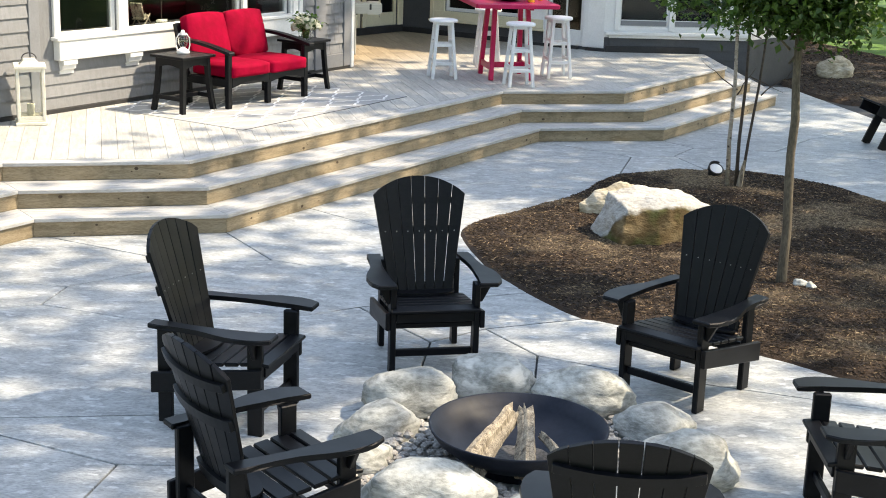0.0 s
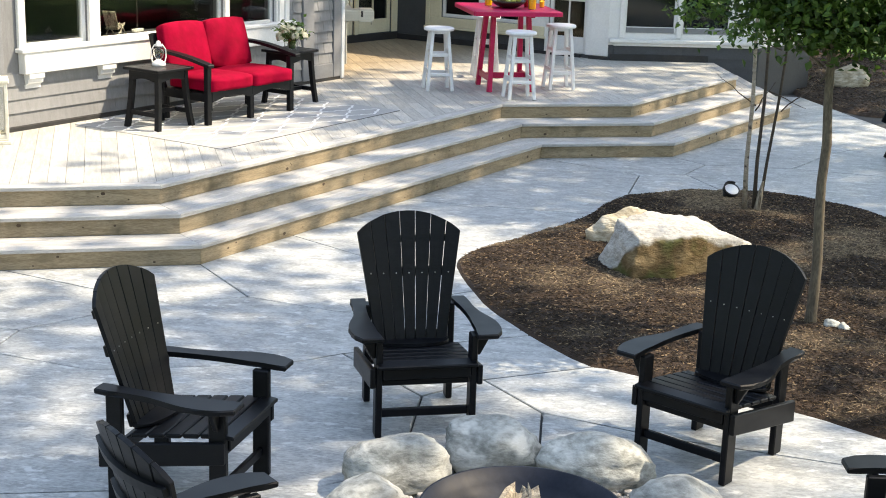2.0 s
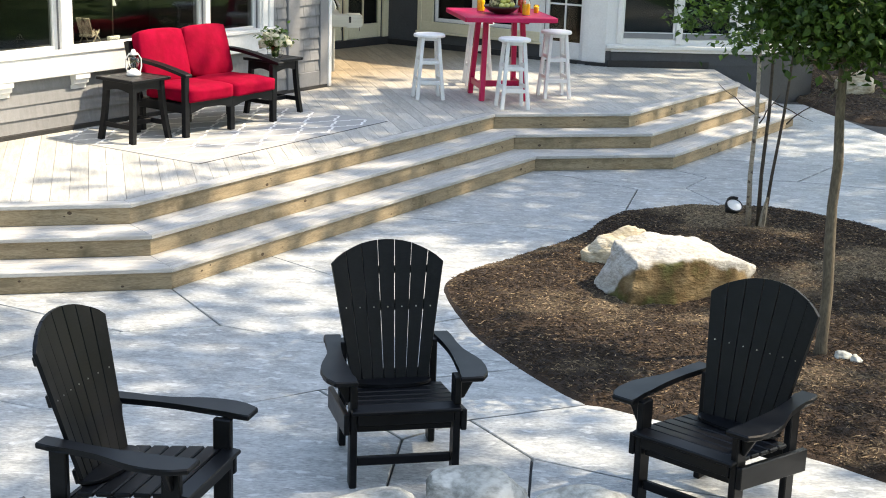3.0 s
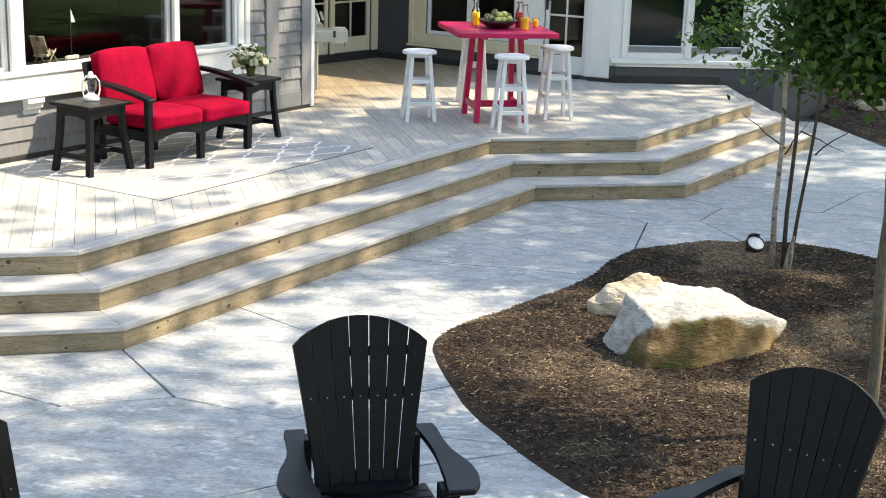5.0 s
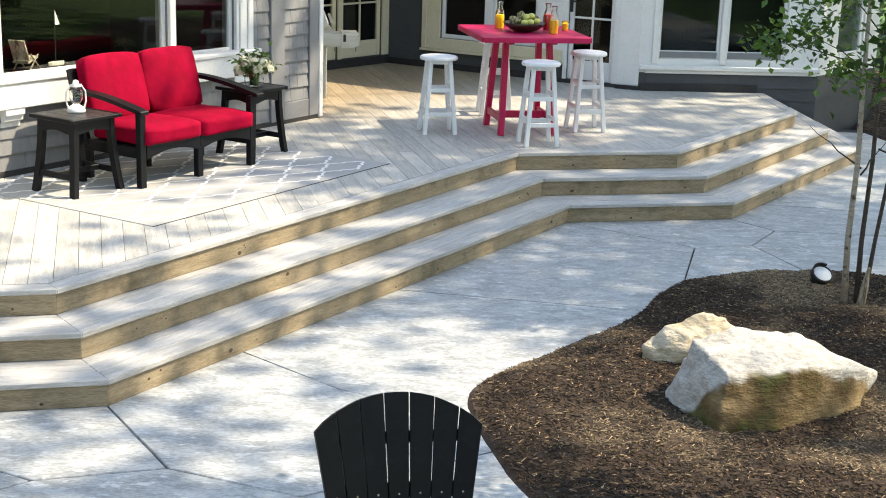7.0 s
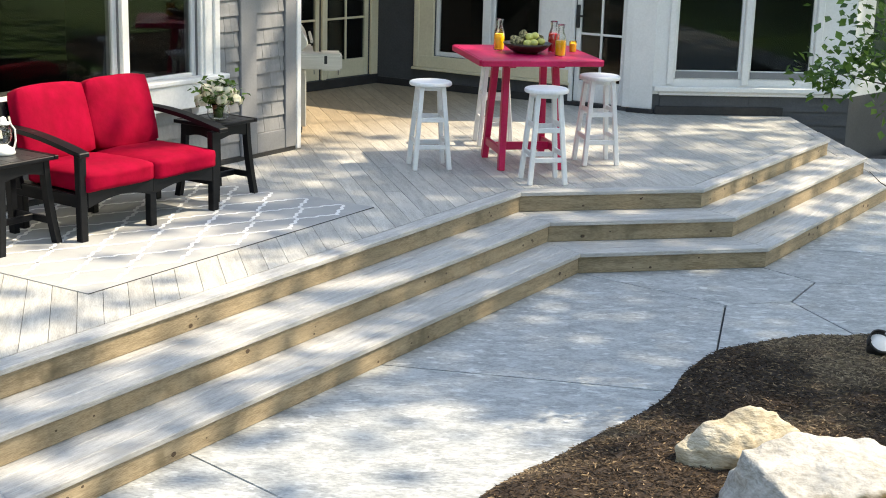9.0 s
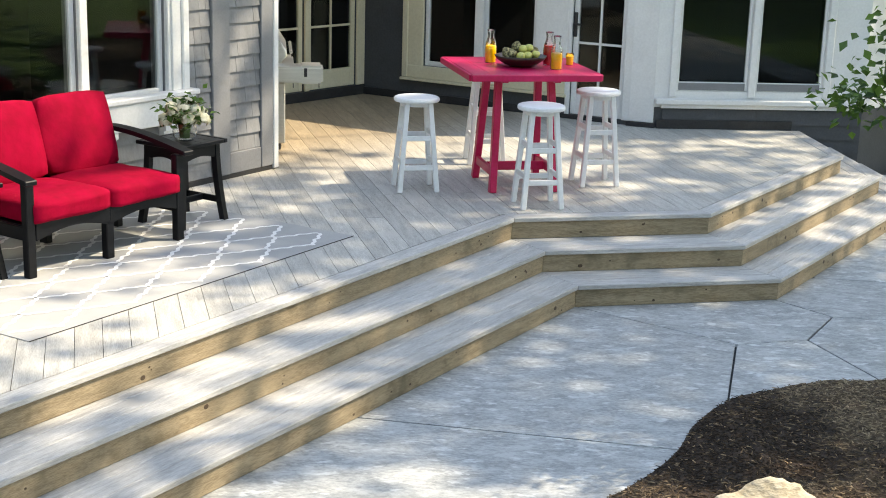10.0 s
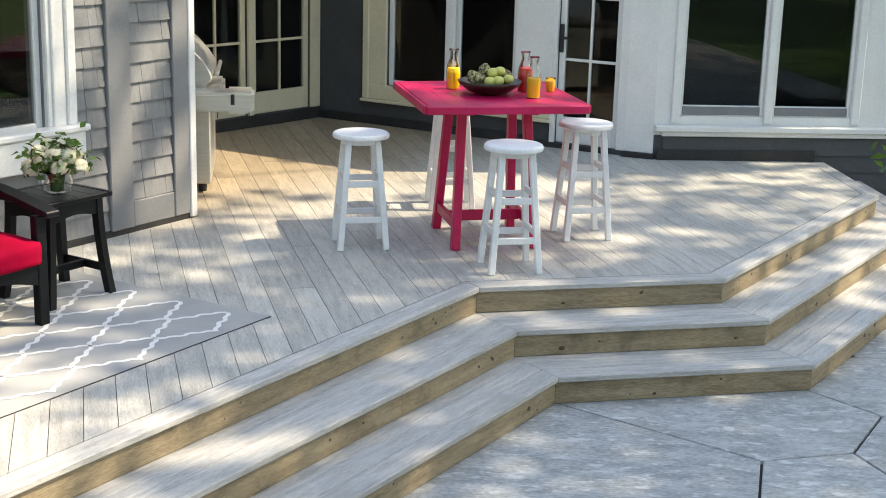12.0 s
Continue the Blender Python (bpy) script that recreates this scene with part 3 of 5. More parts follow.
for s in (0.19, 1.20, 2.24, 3.34, 4.07):
    bm = bmesh.new()
    prism(bm, [(0, 0), (-0.10, 0), (-0.10, -0.05), (-0.075, -0.06), (-0.07, -0.10), (-0.03, -0.12), (-0.025, -0.16), (0, -0.16)], 0, 0.2,
          Matrix(((0, 0, 1, s), (1, 0, 0, 0), (0, 1, 0, 1.115), (0, 0, 0, 1))))
    part("bracket", bm, WHITE, win, "white scroll bracket")

# recess behind the wing: cream glazed doors; unseen ceiling added to block sky light
bm = prism(bmesh.new(), [W1, (F1[0] - 0.1, F1[1] - 0.5), F1, F0], TOP, TOP + 0.2)
tagged(link("ceiling", bm, WHITE), "unseen white ceiling added to shade the recessed doors", "ceiling", kind="structure")
wall("wall_recess", W1, F0, -0.1, TOP, [], SLATE, "dark slate-grey painted side wall")
FR = [(2.30, 3.12), (3.20, 4.05)]
wall("wall_north", F0, F1, -0.1, TOP, [(a, b, DECK_Z + 0.12, 2.7) for a, b in FR], SLATE, "dark slate-grey house wall with glazed doors")
for i, (a, b) in enumerate(FR):
    d = tagged(new("door_%d" % (i + 1)), "cream-painted glazed door with small panes", "door", kind="structure")
    d.matrix_basis = frame_of(F0, F1)
    sash(d, a, b, DECK_Z + 0.12, 2.7, CREAM, bars=[(a + b) / 2], rails=(1.385, 2.0), edge=0.07, foot=0.22)
trim = tagged(new("trim"), "cream-painted door casing", "trim", kind="structure")
trim.matrix_basis = frame_of(F0, F1)
for a, b in ((2.18, 2.298), (3.122, 3.198), (4.052, 4.19)):
    part("casing", boxed((a, -0.03, DECK_Z + 0.12), (b, 0.01, 2.8), 0.006), CREAM, trim)
part("threshold", boxed((1.6, -0.035, DECK_Z), (4.2, 0.0, DECK_Z + 0.115), 0.004), FLASH, trim, "black door threshold")

B0 = F1
B_OPEN = [(0.92, 1.69, 0.95, 2.7), (1.76, 2.50, 0.95, 2.7), (2.98, 3.67, DECK_Z + 0.05, 2.7)]
wall("wall_back", B0, B1, -0.1, TOP, B_OPEN, SLATE, "dark slate-grey house wall with window and door")
w2 = tagged(new("window_2"), "white-framed double window above the deck", "window", kind="structure")
w2.matrix_basis = frame_of(B0, B1)
for a, b, lo, hi in B_OPEN[:2]:
    sash(w2, a, b, lo, hi, WHITE, edge=0.055)
for a, b in ((0.68, 0.92), (1.66, 1.78), (2.50, 2.93)):
    part("casing", boxed((a, -0.04, 0.80), (b, 0.0, 2.8), 0.008), WHITE if a > 1 else CREAM, w2)
part("casing", boxed((0.62, -0.055, 0.80), (0.70, 0.0, 2.8), 0.008), CREAM, w2)
part("sill", boxed((0.705, -0.046, 0.80), (2.925, 0.0, 0.949), 0.006), CREAM, w2)
part("sill", boxed((0.60, -0.07, 0.765), (2.95, 0.0, 0.797), 0.006), CREAM, w2)
d3 = tagged(new("door_3"), "white glazed garden door with black handle", "door", kind="structure")
d3.matrix_basis = frame_of(B0, B1)
sash(d3, 2.98, 3.67, DECK_Z + 0.05, 2.7, WHITE, bars=[3.325], rails=(1.385, 1.98), edge=0.065, foot=0.25)
bm = boxed((2.995, -0.012, 1.45), (3.03, 0.021, 1.72), 0.006)
handle = part("handle", bm, FLASH, d3, "black lever handle on a long plate")
part("lever", boxed((3.0, -0.05, 1.58), (3.10, -0.03, 1.605), 0.006), FLASH, handle)
part("casing", boxed((2.93, -0.04, DECK_Z + 0.04), (2.98, 0.01, 2.8), 0.006), WHITE, d3)
part("casing", boxed((3.671, -0.03, DECK_Z + 0.05), (3.78, 0.01, 2.8), 0.006), WHITE, d3)
part("threshold", boxed((2.6, -0.05, DECK_Z), (3.6, 0.0, DECK_Z + 0.05), 0.004), FLASH, d3)
part("flashing", boxed((0.0, -0.035, DECK_Z), (2.6, 0.0, DECK_Z + 0.09), 0.004), FLASH, w2, "black flashing strip")

post = tagged(link("trim_post", plate([(B1[0] + x, B1[1] + y) for x, y in ((0.01, -0.04), (0.28, -0.15), (0.34, 0.03), (0.07, 0.15))], DECK_Z + 0.05, TOP, 0.006), WHITE), "white boxed corner post", "post", kind="structure")
part("foot_strip", plate([(B1[0] + x, B1[1] + y) for x, y in ((-0.01, -0.06), (0.29, -0.18), (0.35, 0.02), (0.07, 0.13))], DECK_Z, DECK_Z + 0.049, 0.004), FLASH, post)
Y_OPEN = [(0.20, 1.0, 0.94, 2.6), (1.08, 1.84, 0.94, 2.6)]
bay = wall("wall_bay", Y0, Y1, 0.76, TOP, Y_OPEN, WHITE, "white panelled bay wall with windows", s0=-0.035)
low = wall("wall_bay_foot", Y0, Y1, -0.1, 0.76, [], SLATE, "dark slate-grey siding below the bay", s0=-0.035)
shingles(low, 0.06, 2.3, -0.05, 0.74, 0.158, 0.9, 1.4, SLATE, "siding_board", 3)
w3 = tagged(new("window_3"), "white bay window with grey sashes", "window", kind="structure")
w3.matrix_basis = frame_of(Y0, Y1)
for a, b, lo, hi in Y_OPEN:
    sash(w3, a, b, lo, hi, WHITE, edge=0.035, foot=0.10)
    part("sash_rail", boxed((a + 0.03, 0.012, lo + 0.012), (b - 0.03, 0.03, lo + 0.09), 0.004), BOARD, w3, "pale grey sash rail")
for a, b in ((0.12, 0.20), (1.0, 1.08), (1.84, 1.92)):
    part("casing", boxed((a, -0.035, 0.88), (b, 0.0, 2.7), 0.008), WHITE, w3)
part("sill", boxed((-0.03, -0.09, 0.80), (2.32, 0.0, 0.86), 0.01), WHITE, w3)
part("apron", boxed((0.04, -0.05, 0.755), (2.30, 0.0, 0.80), 0.006), WHITE, w3)
part("flashing", boxed((0.0, -0.05, DECK_Z), (1.52, -0.027, DECK_Z + 0.10), 0.004), FLASH, w3)
wall("wall_bay_side", Y1, Z1, 0.76, TOP, [(0.4, 1.1, 0.95, 2.6)], WHITE, "white panelled side of the bay")
wall("wall_bay_side_foot", Y1, Z1, -0.1, 0.76, [], SLATE, "dark slate-grey siding below the bay")
w4 = tagged(new("window_4"), "white side window of the bay", "window", kind="structure")
w4.matrix_basis = frame_of(Y1, Z1)
sash(w4, 0.4, 1.1, 0.95, 2.6, WHITE)
wall("wall_east", Z1, (5.9, 33.0), -0.1, TOP, [], SLATE, "dark slate-grey house wall")

# unseen eaves, added to cut the sky light on the walls
for name, line, deep in (("eave_west", [(-7.6, 11.05), W0, W1], 0.45), ("eave_back", [F1, B1, Y0, Y1, Z1], 0.6)):
    out_ = shifted(line, deep)
    bm = prism(bmesh.new(), line + out_[::-1], TOP + 0.003, TOP + 0.16)
    tagged(link(name, bm, WHITE), "unseen white eaves added to shade the walls", "eaves", kind="structure")

# near-black boxes behind the glass, their colour standing in for unlit rooms
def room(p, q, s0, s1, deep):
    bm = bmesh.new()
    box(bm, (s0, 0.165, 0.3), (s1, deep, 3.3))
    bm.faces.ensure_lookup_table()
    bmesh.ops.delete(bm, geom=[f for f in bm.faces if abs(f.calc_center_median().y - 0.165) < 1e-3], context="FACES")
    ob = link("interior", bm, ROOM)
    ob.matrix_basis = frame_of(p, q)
    tagged(ob, "near-black box standing in for the dim interior", "room", kind="structure")


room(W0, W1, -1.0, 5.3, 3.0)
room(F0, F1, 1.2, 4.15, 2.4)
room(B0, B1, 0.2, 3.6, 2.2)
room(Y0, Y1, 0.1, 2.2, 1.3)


# ---- planting bed ----
def bed(name, outline, centre, height, label, rings=36, seg=150, rim=0.012):
    """A mound whose outline runs smoothly through the given places."""
    pts = []
    k = len(outline)
    for i in range(k):
        p = [Vector(outline[(i + j) % k]) for j in (-1, 0, 1, 2)]
        for s in range(seg // k + 1):
            t = s / (seg // k + 1)
            pts.append(0.5 * ((2 * p[1]) + (p[2] - p[0]) * t + (2 * p[0] - 5 * p[1] + 4 * p[2] - p[3]) * t * t + (3 * p[1] - p[0] - 3 * p[2] + p[3]) * t ** 3))
    c = Vector(centre)
    verts, faces, n = [], [], len(pts)
    for r in range(rings + 1):
        f = (r / rings) ** 0.75
        for p in pts:
            q = c + (p - c) * f
            edge = (p - q).length
            z = rim + height * (1 - math.exp(-edge * 1.6)) + (0.018 * noise.noise((q.x * 3, q.y * 3, 1)) + 0.022 * noise.noise((q.x * 14, q.y * 14, 4))) * min(1, edge * 6 + 0.15)
            if r == rings:
                z = -0.02
            verts.append((q.x, q.y, z))
    for r in range(rings):
        for i in range(n):
            faces.append((r * n + i, r * n + (i + 1) % n, (r + 1) * n + (i + 1) % n, (r + 1) * n + i))
    me = bpy.data.meshes.new(name)
    me.from_pydata(verts, [], faces)
    me.materials.append(MULCH)
    ob = tagged(new(name, me), label, "mulch bed", kind="structure")
    return ob, pts


BED = [(0.143, 13.557), (0.637, 14.331), (1.194, 15.050), (1.432, 15.447), (1.608, 15.892), (1.927, 16.342), (2.472, 16.674), (3.070, 16.793), (3.589, 16.704), (3.998, 16.416), (4.471, 15.747), (5.193, 14.104), (5.111, 11.158),
       (4.117, 9.466), (3.092, 9.639), (2.363, 10.188), (1.331, 10.816), (1.047, 10.984), (0.572, 11.799), (0.310, 12.492)]
mulch, rim = bed("mulch_bed", BED, (2.572, 13.241), 0.10, "dark brown bark mulch bed with a curved edge")
BED2 = [(5.3, 24.3), (5.75, 22.5), (6.5, 22.0), (9, 20.6), (13, 21), (13, 25.8), (8.9, 27.4), (7.5, 29.3), (6.7, 30.8), (6.0, 31.5), (5.95, 27)]
far_bed, _ = bed("far_mulch_bed", BED2, (8, 26), 0.10, "dark mulch bed sloping up to the lawn")


def shreds(name, bed_ob, count, material, label, size=(0.010, 0.048), seed=2):
    """Small splinters lying on the faces of a bed."""
    rs = np.random.RandomState(seed)
    me0 = bed_ob.data
    co = np.array([v.co for v in me0.vertices])
    quads = np.array([p.vertices[:] for p in me0.polygons])
    quads = quads[co[quads][:, :, 2].min(axis=1) > 0.0]
    a = co[quads]
    w = np.linalg.norm(np.cross(a[:, 2] - a[:, 0], a[:, 3] - a[:, 1]), axis=1)
    pick = rs.choice(len(quads), count, p=w / w.sum())
    u, v = rs.rand(count, 1), rs.rand(count, 1)
    q = a[pick]
    c = (q[:, 0] * (1 - u) + q[:, 1] * u) * (1 - v) + (q[:, 3] * (1 - u) + q[:, 2] * u) * v
    ang, l = rs.uniform(0, 6.283, count), rs.uniform(*size, count)
    wd, tilt, lift = rs.uniform(0.0022, 0.006, count), rs.uniform(-0.3, 0.3, count) * l, rs.uniform(0.0, 0.006, count)
    d, n = np.stack([np.cos(ang), np.sin(ang), 0 * ang], 1), np.stack([-np.sin(ang), np.cos(ang), 0 * ang], 1)
    up = np.array([[0, 0, 1.0]])
    verts = np.stack([c - d * (l / 2)[:, None] + n * wd[:, None] + up * (lift - tilt / 2)[:, None], c - d * (l / 2)[:, None] - n * wd[:, None] + up * (lift - tilt / 2)[:, None],
                      c + d * (l / 2)[:, None] + up * (lift + tilt / 2)[:, None], c + up * (lift + wd + 0.001)[:, None]], 1).reshape(-1, 3)
    k = np.arange(count)[:, None] * 4
    faces = np.concatenate([k + np.array([[0, 1, 3]]), k + np.array([[1, 2, 3]]), k + np.array([[2, 0, 3]])], 1).reshape(-1, 3)
    me = bpy.data.meshes.new(name)
    me.from_pydata(verts.tolist(), [], faces.tolist())
    me.materials.append(material)
    return tagged(new(name, me), label, "mulch", kind="stuff")


shreds("bark_chips", mulch, 90000, CHIP, "loose shredded bark chips on the bed", (0.012, 0.065))
shreds("bark_chips", far_bed, 32000, CHIP, "loose shredded bark chips on the sloping bed", (0.03, 0.10), 5)


def boulder(name, at, size, seed, turn, material, label, sink=0.12, group="", rough=0.2):
    bm = lump(bmesh.new(), size, seed, rough, 4)
    ob = link(name, bm, material, smooth=True)
    lowest = min(v.co.z for v in ob.data.vertices)
    ob.matrix_basis = pose(at[0], at[1], at[2] - lowest - sink, 0, 0, turn)
    return tagged(ob, label, "rock", group)


# the wedge boulder: hewn faces, a sloping pale top and a stained front
def hewn(name, corners, rough, seed, label, stain):
    bm = bmesh.new()
    for c in corners:
        bm.verts.new(c)
    bmesh.ops.convex_hull(bm, input=bm.verts[:])
    bmesh.ops.delete(bm, geom=[v for v in bm.verts if not v.link_faces], context="VERTS")
    for k in range(5):
        long_ = [e for e in bm.edges if e.calc_length() > 0.035]
        bmesh.ops.subdivide_edges(bm, edges=long_, cuts=1)
        bmesh.ops.triangulate(bm, faces=bm.faces[:])
    for k in range(1):
        bmesh.ops.smooth_vert(bm, verts=bm.verts[:], factor=0.35, use_axis_x=True, use_axis_y=True, use_axis_z=True)
    bm.normal_update()
    off = Vector((seed, seed * 0.7, 0))
    for v in bm.verts:
        c = v.co
        v.co = c + v.normal * rough * (noise.noise(c * 3.2 + off) + 0.7 * noise.noise(c * 8 + off) + 0.55 * noise.noise(c * 18 + off) - 0.5 * abs(noise.noise(c * 5.5 - off)))
    bmesh.ops.recalc_face_normals(bm, faces=bm.faces[:])
    bm.normal_update()
    return tagged(link(name, bm, stain, smooth=True), label, "rock")


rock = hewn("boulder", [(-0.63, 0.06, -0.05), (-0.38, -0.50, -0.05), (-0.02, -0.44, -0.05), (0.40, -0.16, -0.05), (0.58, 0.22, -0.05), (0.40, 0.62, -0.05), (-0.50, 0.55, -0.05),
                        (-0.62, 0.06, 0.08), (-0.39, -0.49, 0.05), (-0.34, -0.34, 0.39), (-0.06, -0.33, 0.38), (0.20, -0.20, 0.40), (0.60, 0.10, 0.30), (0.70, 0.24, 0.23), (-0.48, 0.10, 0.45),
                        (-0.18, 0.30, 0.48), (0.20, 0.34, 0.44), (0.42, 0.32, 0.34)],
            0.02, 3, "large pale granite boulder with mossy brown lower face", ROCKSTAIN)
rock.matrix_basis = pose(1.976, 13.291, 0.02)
hewn("boulder", [(-0.40, -0.10, -0.1), (-0.39, -0.06, 0.10), (0.34, -0.2, -0.1), (0.36, 0.2, -0.1), (-0.35, 0.25, -0.1), (-0.24, -0.04, 0.24), (-0.04, 0.02, 0.32), (0.12, 0.02, 0.31), (0.22, 0.0, 0.25), (0.36, 0.0, 0.10), (-0.1, -0.24, 0.12)],
     0.03, 8, "smaller rounded tan boulder behind the large one", ROCKTAN).matrix_basis = pose(1.70, 14.20, 0.06)
boulder("boulder", (6.24, 24.65, 0.09), (0.33, 0.28, 0.24), 21, 0, ROCKTAN, "tan boulder half sunk in the far mulch bed", 0.13)
boulder("small_stone", (2.951, 11.747, 0.09), (0.06, 0.05, 0.05), 31, 0, ROCK2, "small pale stone at the foot of a tree", 0.03)
boulder("small_stone", (3.032, 11.690, 0.09), (0.05, 0.05, 0.04), 32, 40, ROCK2, "small pale stone at the foot of a tree", 0.02)

# ---- fire pit ----
PIT = Vector((0.572, 8.091, 0))
pit = thing("fire_bowl", pose(PIT.x, PIT.y, 0.0), "shallow dark steel fire bowl set among boulders", "fire pit")
part("bowl", turned([(0.0, 0.06), (0.20, 0.075), (0.36, 0.125), (0.46, 0.188), (0.503, 0.262), (0.515, 0.262), (0.512, 0.25), (0.47, 0.185), (0.37, 0.105), (0.2, 0.05), (0.0, 0.035)], 48), IRON, pit, smooth=True)
part("stand", turned([(0.22, 0.0), (0.24, 0.0), (0.26, 0.07), (0.24, 0.07)], 24), IRON, pit)
bm = bmesh.new()
lump(bm, (0.22, 0.2, 0.03), 4, 0.4, 3, Matrix.Translation((-0.03, -0.08, 0.085)))
part("ash", bm, ASH, pit, "grey ash")


def log(p, q, r, seed, label, taper=0.9, flare=1.25):
    """A split, fibrous billet: an uneven wedge of a section, drawn along its length."""
    rnd = random.Random(seed)
    p, q = Vector(p), Vector(q)
    d = (q - p).normalized()
    s1 = d.cross(Vector((0.3, 1, 0.1))).normalized()
    s2 = d.cross(s1)
    seg, n = 16, 14
    section = [1.0 + 0.22 * math.sin(2 * a + seed) + rnd.uniform(-0.16, 0.16) - (0.34 if 3 < k < 8 else 0.0) for k, a in enumerate(2 * math.pi * k / 16 for k in range(seg))]
    bm = bmesh.new()
    rings = []
    for i in range(n + 1):
        u = i / n
        c = p.lerp(q, u) + s1 * 0.012 * math.sin(u * 4 + seed) + s2 * 0.008 * math.sin(u * 5)
        k0 = r * (flare + (taper - flare) * min(1, u * 1.6))
        ring = []
        for k in range(seg):
            a = 2 * math.pi * k / seg + 0.25 * u
            w = k0 * section[k] * (1 + rnd.uniform(-0.05, 0.05))
            ragged = d * (rnd.uniform(-0.035, 0.035) if i in (0, n) else 0.0)
            ring.append(bm.verts.new(c + (s1 * math.cos(a) + s2 * math.sin(a)) * w + ragged))
        rings.append(ring)
    for i in range(n):
        for k in range(seg):
            bm.faces.new((rings[i][k], rings[i][(k + 1) % seg], rings[i + 1][(k + 1) % seg], rings[i + 1][k]))
    for ring in (rings[0], rings[-1]):
        mid = bm.verts.new(sum((v.co for v in ring), Vector()) / seg + d * 0.01)
        for k in range(seg):
            bm.faces.new((ring[k], ring[(k + 1) % seg], mid))
    bmesh.ops.recalc_face_normals(bm, faces=bm.faces)
    tagged(link("log", bm, LOG), label, "firewood", "logs in the fire bowl")


log((0.342, 7.756, 0.145), (0.527, 8.139, 0.325), 0.058, 1, "weathered split log leaning up in the fire bowl")
log((0.617, 7.732, 0.14), (0.597, 8.160, 0.325), 0.048, 2, "weathered split log leaning up in the fire bowl")
log((0.826, 7.795, 0.16), (0.693, 8.026, 0.235), 0.030, 3, "thin pale split log lying in the fire bowl")
RING = [(-0.090, 8.885, 0.31, 0.24, 0.165, 3), (0.447, 9.208, 0.32, 0.25, 0.17, 5), (1.041, 9.026, 0.34, 0.22, 0.16, 7), (-0.264, 8.454, 0.27, 0.21, 0.14, 9), (-0.338, 8.005, 0.24, 0.19, 0.12, 11),
        (0.071, 7.401, 0.42, 0.28, 0.178, 13), (1.437, 8.674, 0.27, 0.22, 0.13, 15), (0.654, 7.168, 0.28, 0.22, 0.16, 17), (1.212, 7.354, 0.32, 0.25, 0.17, 19), (1.545, 7.994, 0.30, 0.25, 0.17, 23)]
for i, (x, y, a, b, c, sd) in enumerate(RING):
    boulder("pit_boulder", (x, y, 0), (a, b, c * 1.04), sd, sd * 13 % 40 - 20, ROCK2, "pale grey fieldstone boulder ringing the fire bowl", 0.07, "boulders round the fire bowl", 0.16)
bm = bmesh.new()
rnd = random.Random(8)
base_ico = bmesh.new()
bmesh.ops.create_icosphere(base_ico, subdivisions=1, radius=1.0)
bv = [v.co.copy() for v in base_ico.verts]
bf = [[v.index for v in f.verts] for f in base_ico.faces]
base_ico.free()
verts, faces = [], []
for _ in range(1500):
    a, r = rnd.uniform(0, 2 * math.pi), rnd.uniform(0.40, 1.08)
    s = rnd.uniform(0.014, 0.034)
    c = PIT + Vector((r * math.cos(a), r * math.sin(a) * 0.98, s * 0.5 + (0.03 if r < 0.8 else 0.0) + rnd.uniform(0, 0.02)))
    k = len(verts)
    sx, sy, sz = s * rnd.uniform(0.8, 1.4), s * rnd.uniform(0.8, 1.3), s * 0.7
    verts += [c + Vector((v.x * sx, v.y * sy, v.z * sz)) for v in bv]
    faces += [[k + i for i in f] for f in bf]
bm.free()
me = bpy.data.meshes.new("pebbles")
me.from_pydata(verts, [], faces)
me.materials.append(PEBBLE)
tagged(new("pebbles", me), "grey river pebbles between fire bowl and boulders", "pebbles", kind="stuff")


# ---- trees ----
def leaves(name, blobs, size, seed, material, parent, per, thin=0.0):
    """Leaves scattered in blobs (centre, radii)."""
    rnd = random.Random(seed)
    verts, faces = [], []
    for c, rad in blobs:
        for _ in range(per):
            d = Vector((rnd.gauss(0, 0.5), rnd.gauss(0, 0.5), rnd.gauss(0, 0.5)))
            p = Vector(c) + Vector((d.x * rad[0], d.y * rad[1], d.z * rad[2]))
            ax = Vector((rnd.gauss(0, 1), rnd.gauss(0, 1), rnd.gauss(-0.5, 0.6))).normalized()
            up = Vector((rnd.gauss(0, 0.6), rnd.gauss(0, 0.6), 1)).normalized()
            sd = ax.cross(up).normalized()
            s = size * rnd.uniform(0.6, 1.25)
            k = len(verts)
            nrm = sd.cross(ax) * s * 0.12
            verts += [p, p + ax * s * 0.45 + sd * s * 0.36 + nrm, p + ax * s, p + ax * s * 0.45 - sd * s * 0.36 + nrm, p + ax * s * 0.5]
            faces += [(k, k + 1, k + 4), (k + 1, k + 2, k + 4), (k + 2, k + 3, k + 4), (k + 3, k, k + 4)]
    me = bpy.data.meshes.new(name)
    me.from_pydata([tuple(v) for v in verts], [], faces)
    me.materials.append(material)
    ob = new(name, me)
    ob.parent = parent
    return ob


def limbs(bm, start, ends, r, seed):
    rnd = random.Random(seed)
    for e in ends:
        s, e = Vector(start), Vector(e)
        pts = [s.lerp(e, i / 5) + Vector((rnd.gauss(0, 1), rnd.gauss(0, 1), 0)) * 0.04 * (e - s).length * math.sin(i / 5 * math.pi) for i in range(6)]
        tube(bm, pts, [r * (1 - 0.16 * i) for i in range(6)], 6)


tree = thing("tree", pose(2.805, 11.78, 0.06), "young slender tree with grey bark and leafy crown in the mulch", "tree")
bm = bmesh.new()
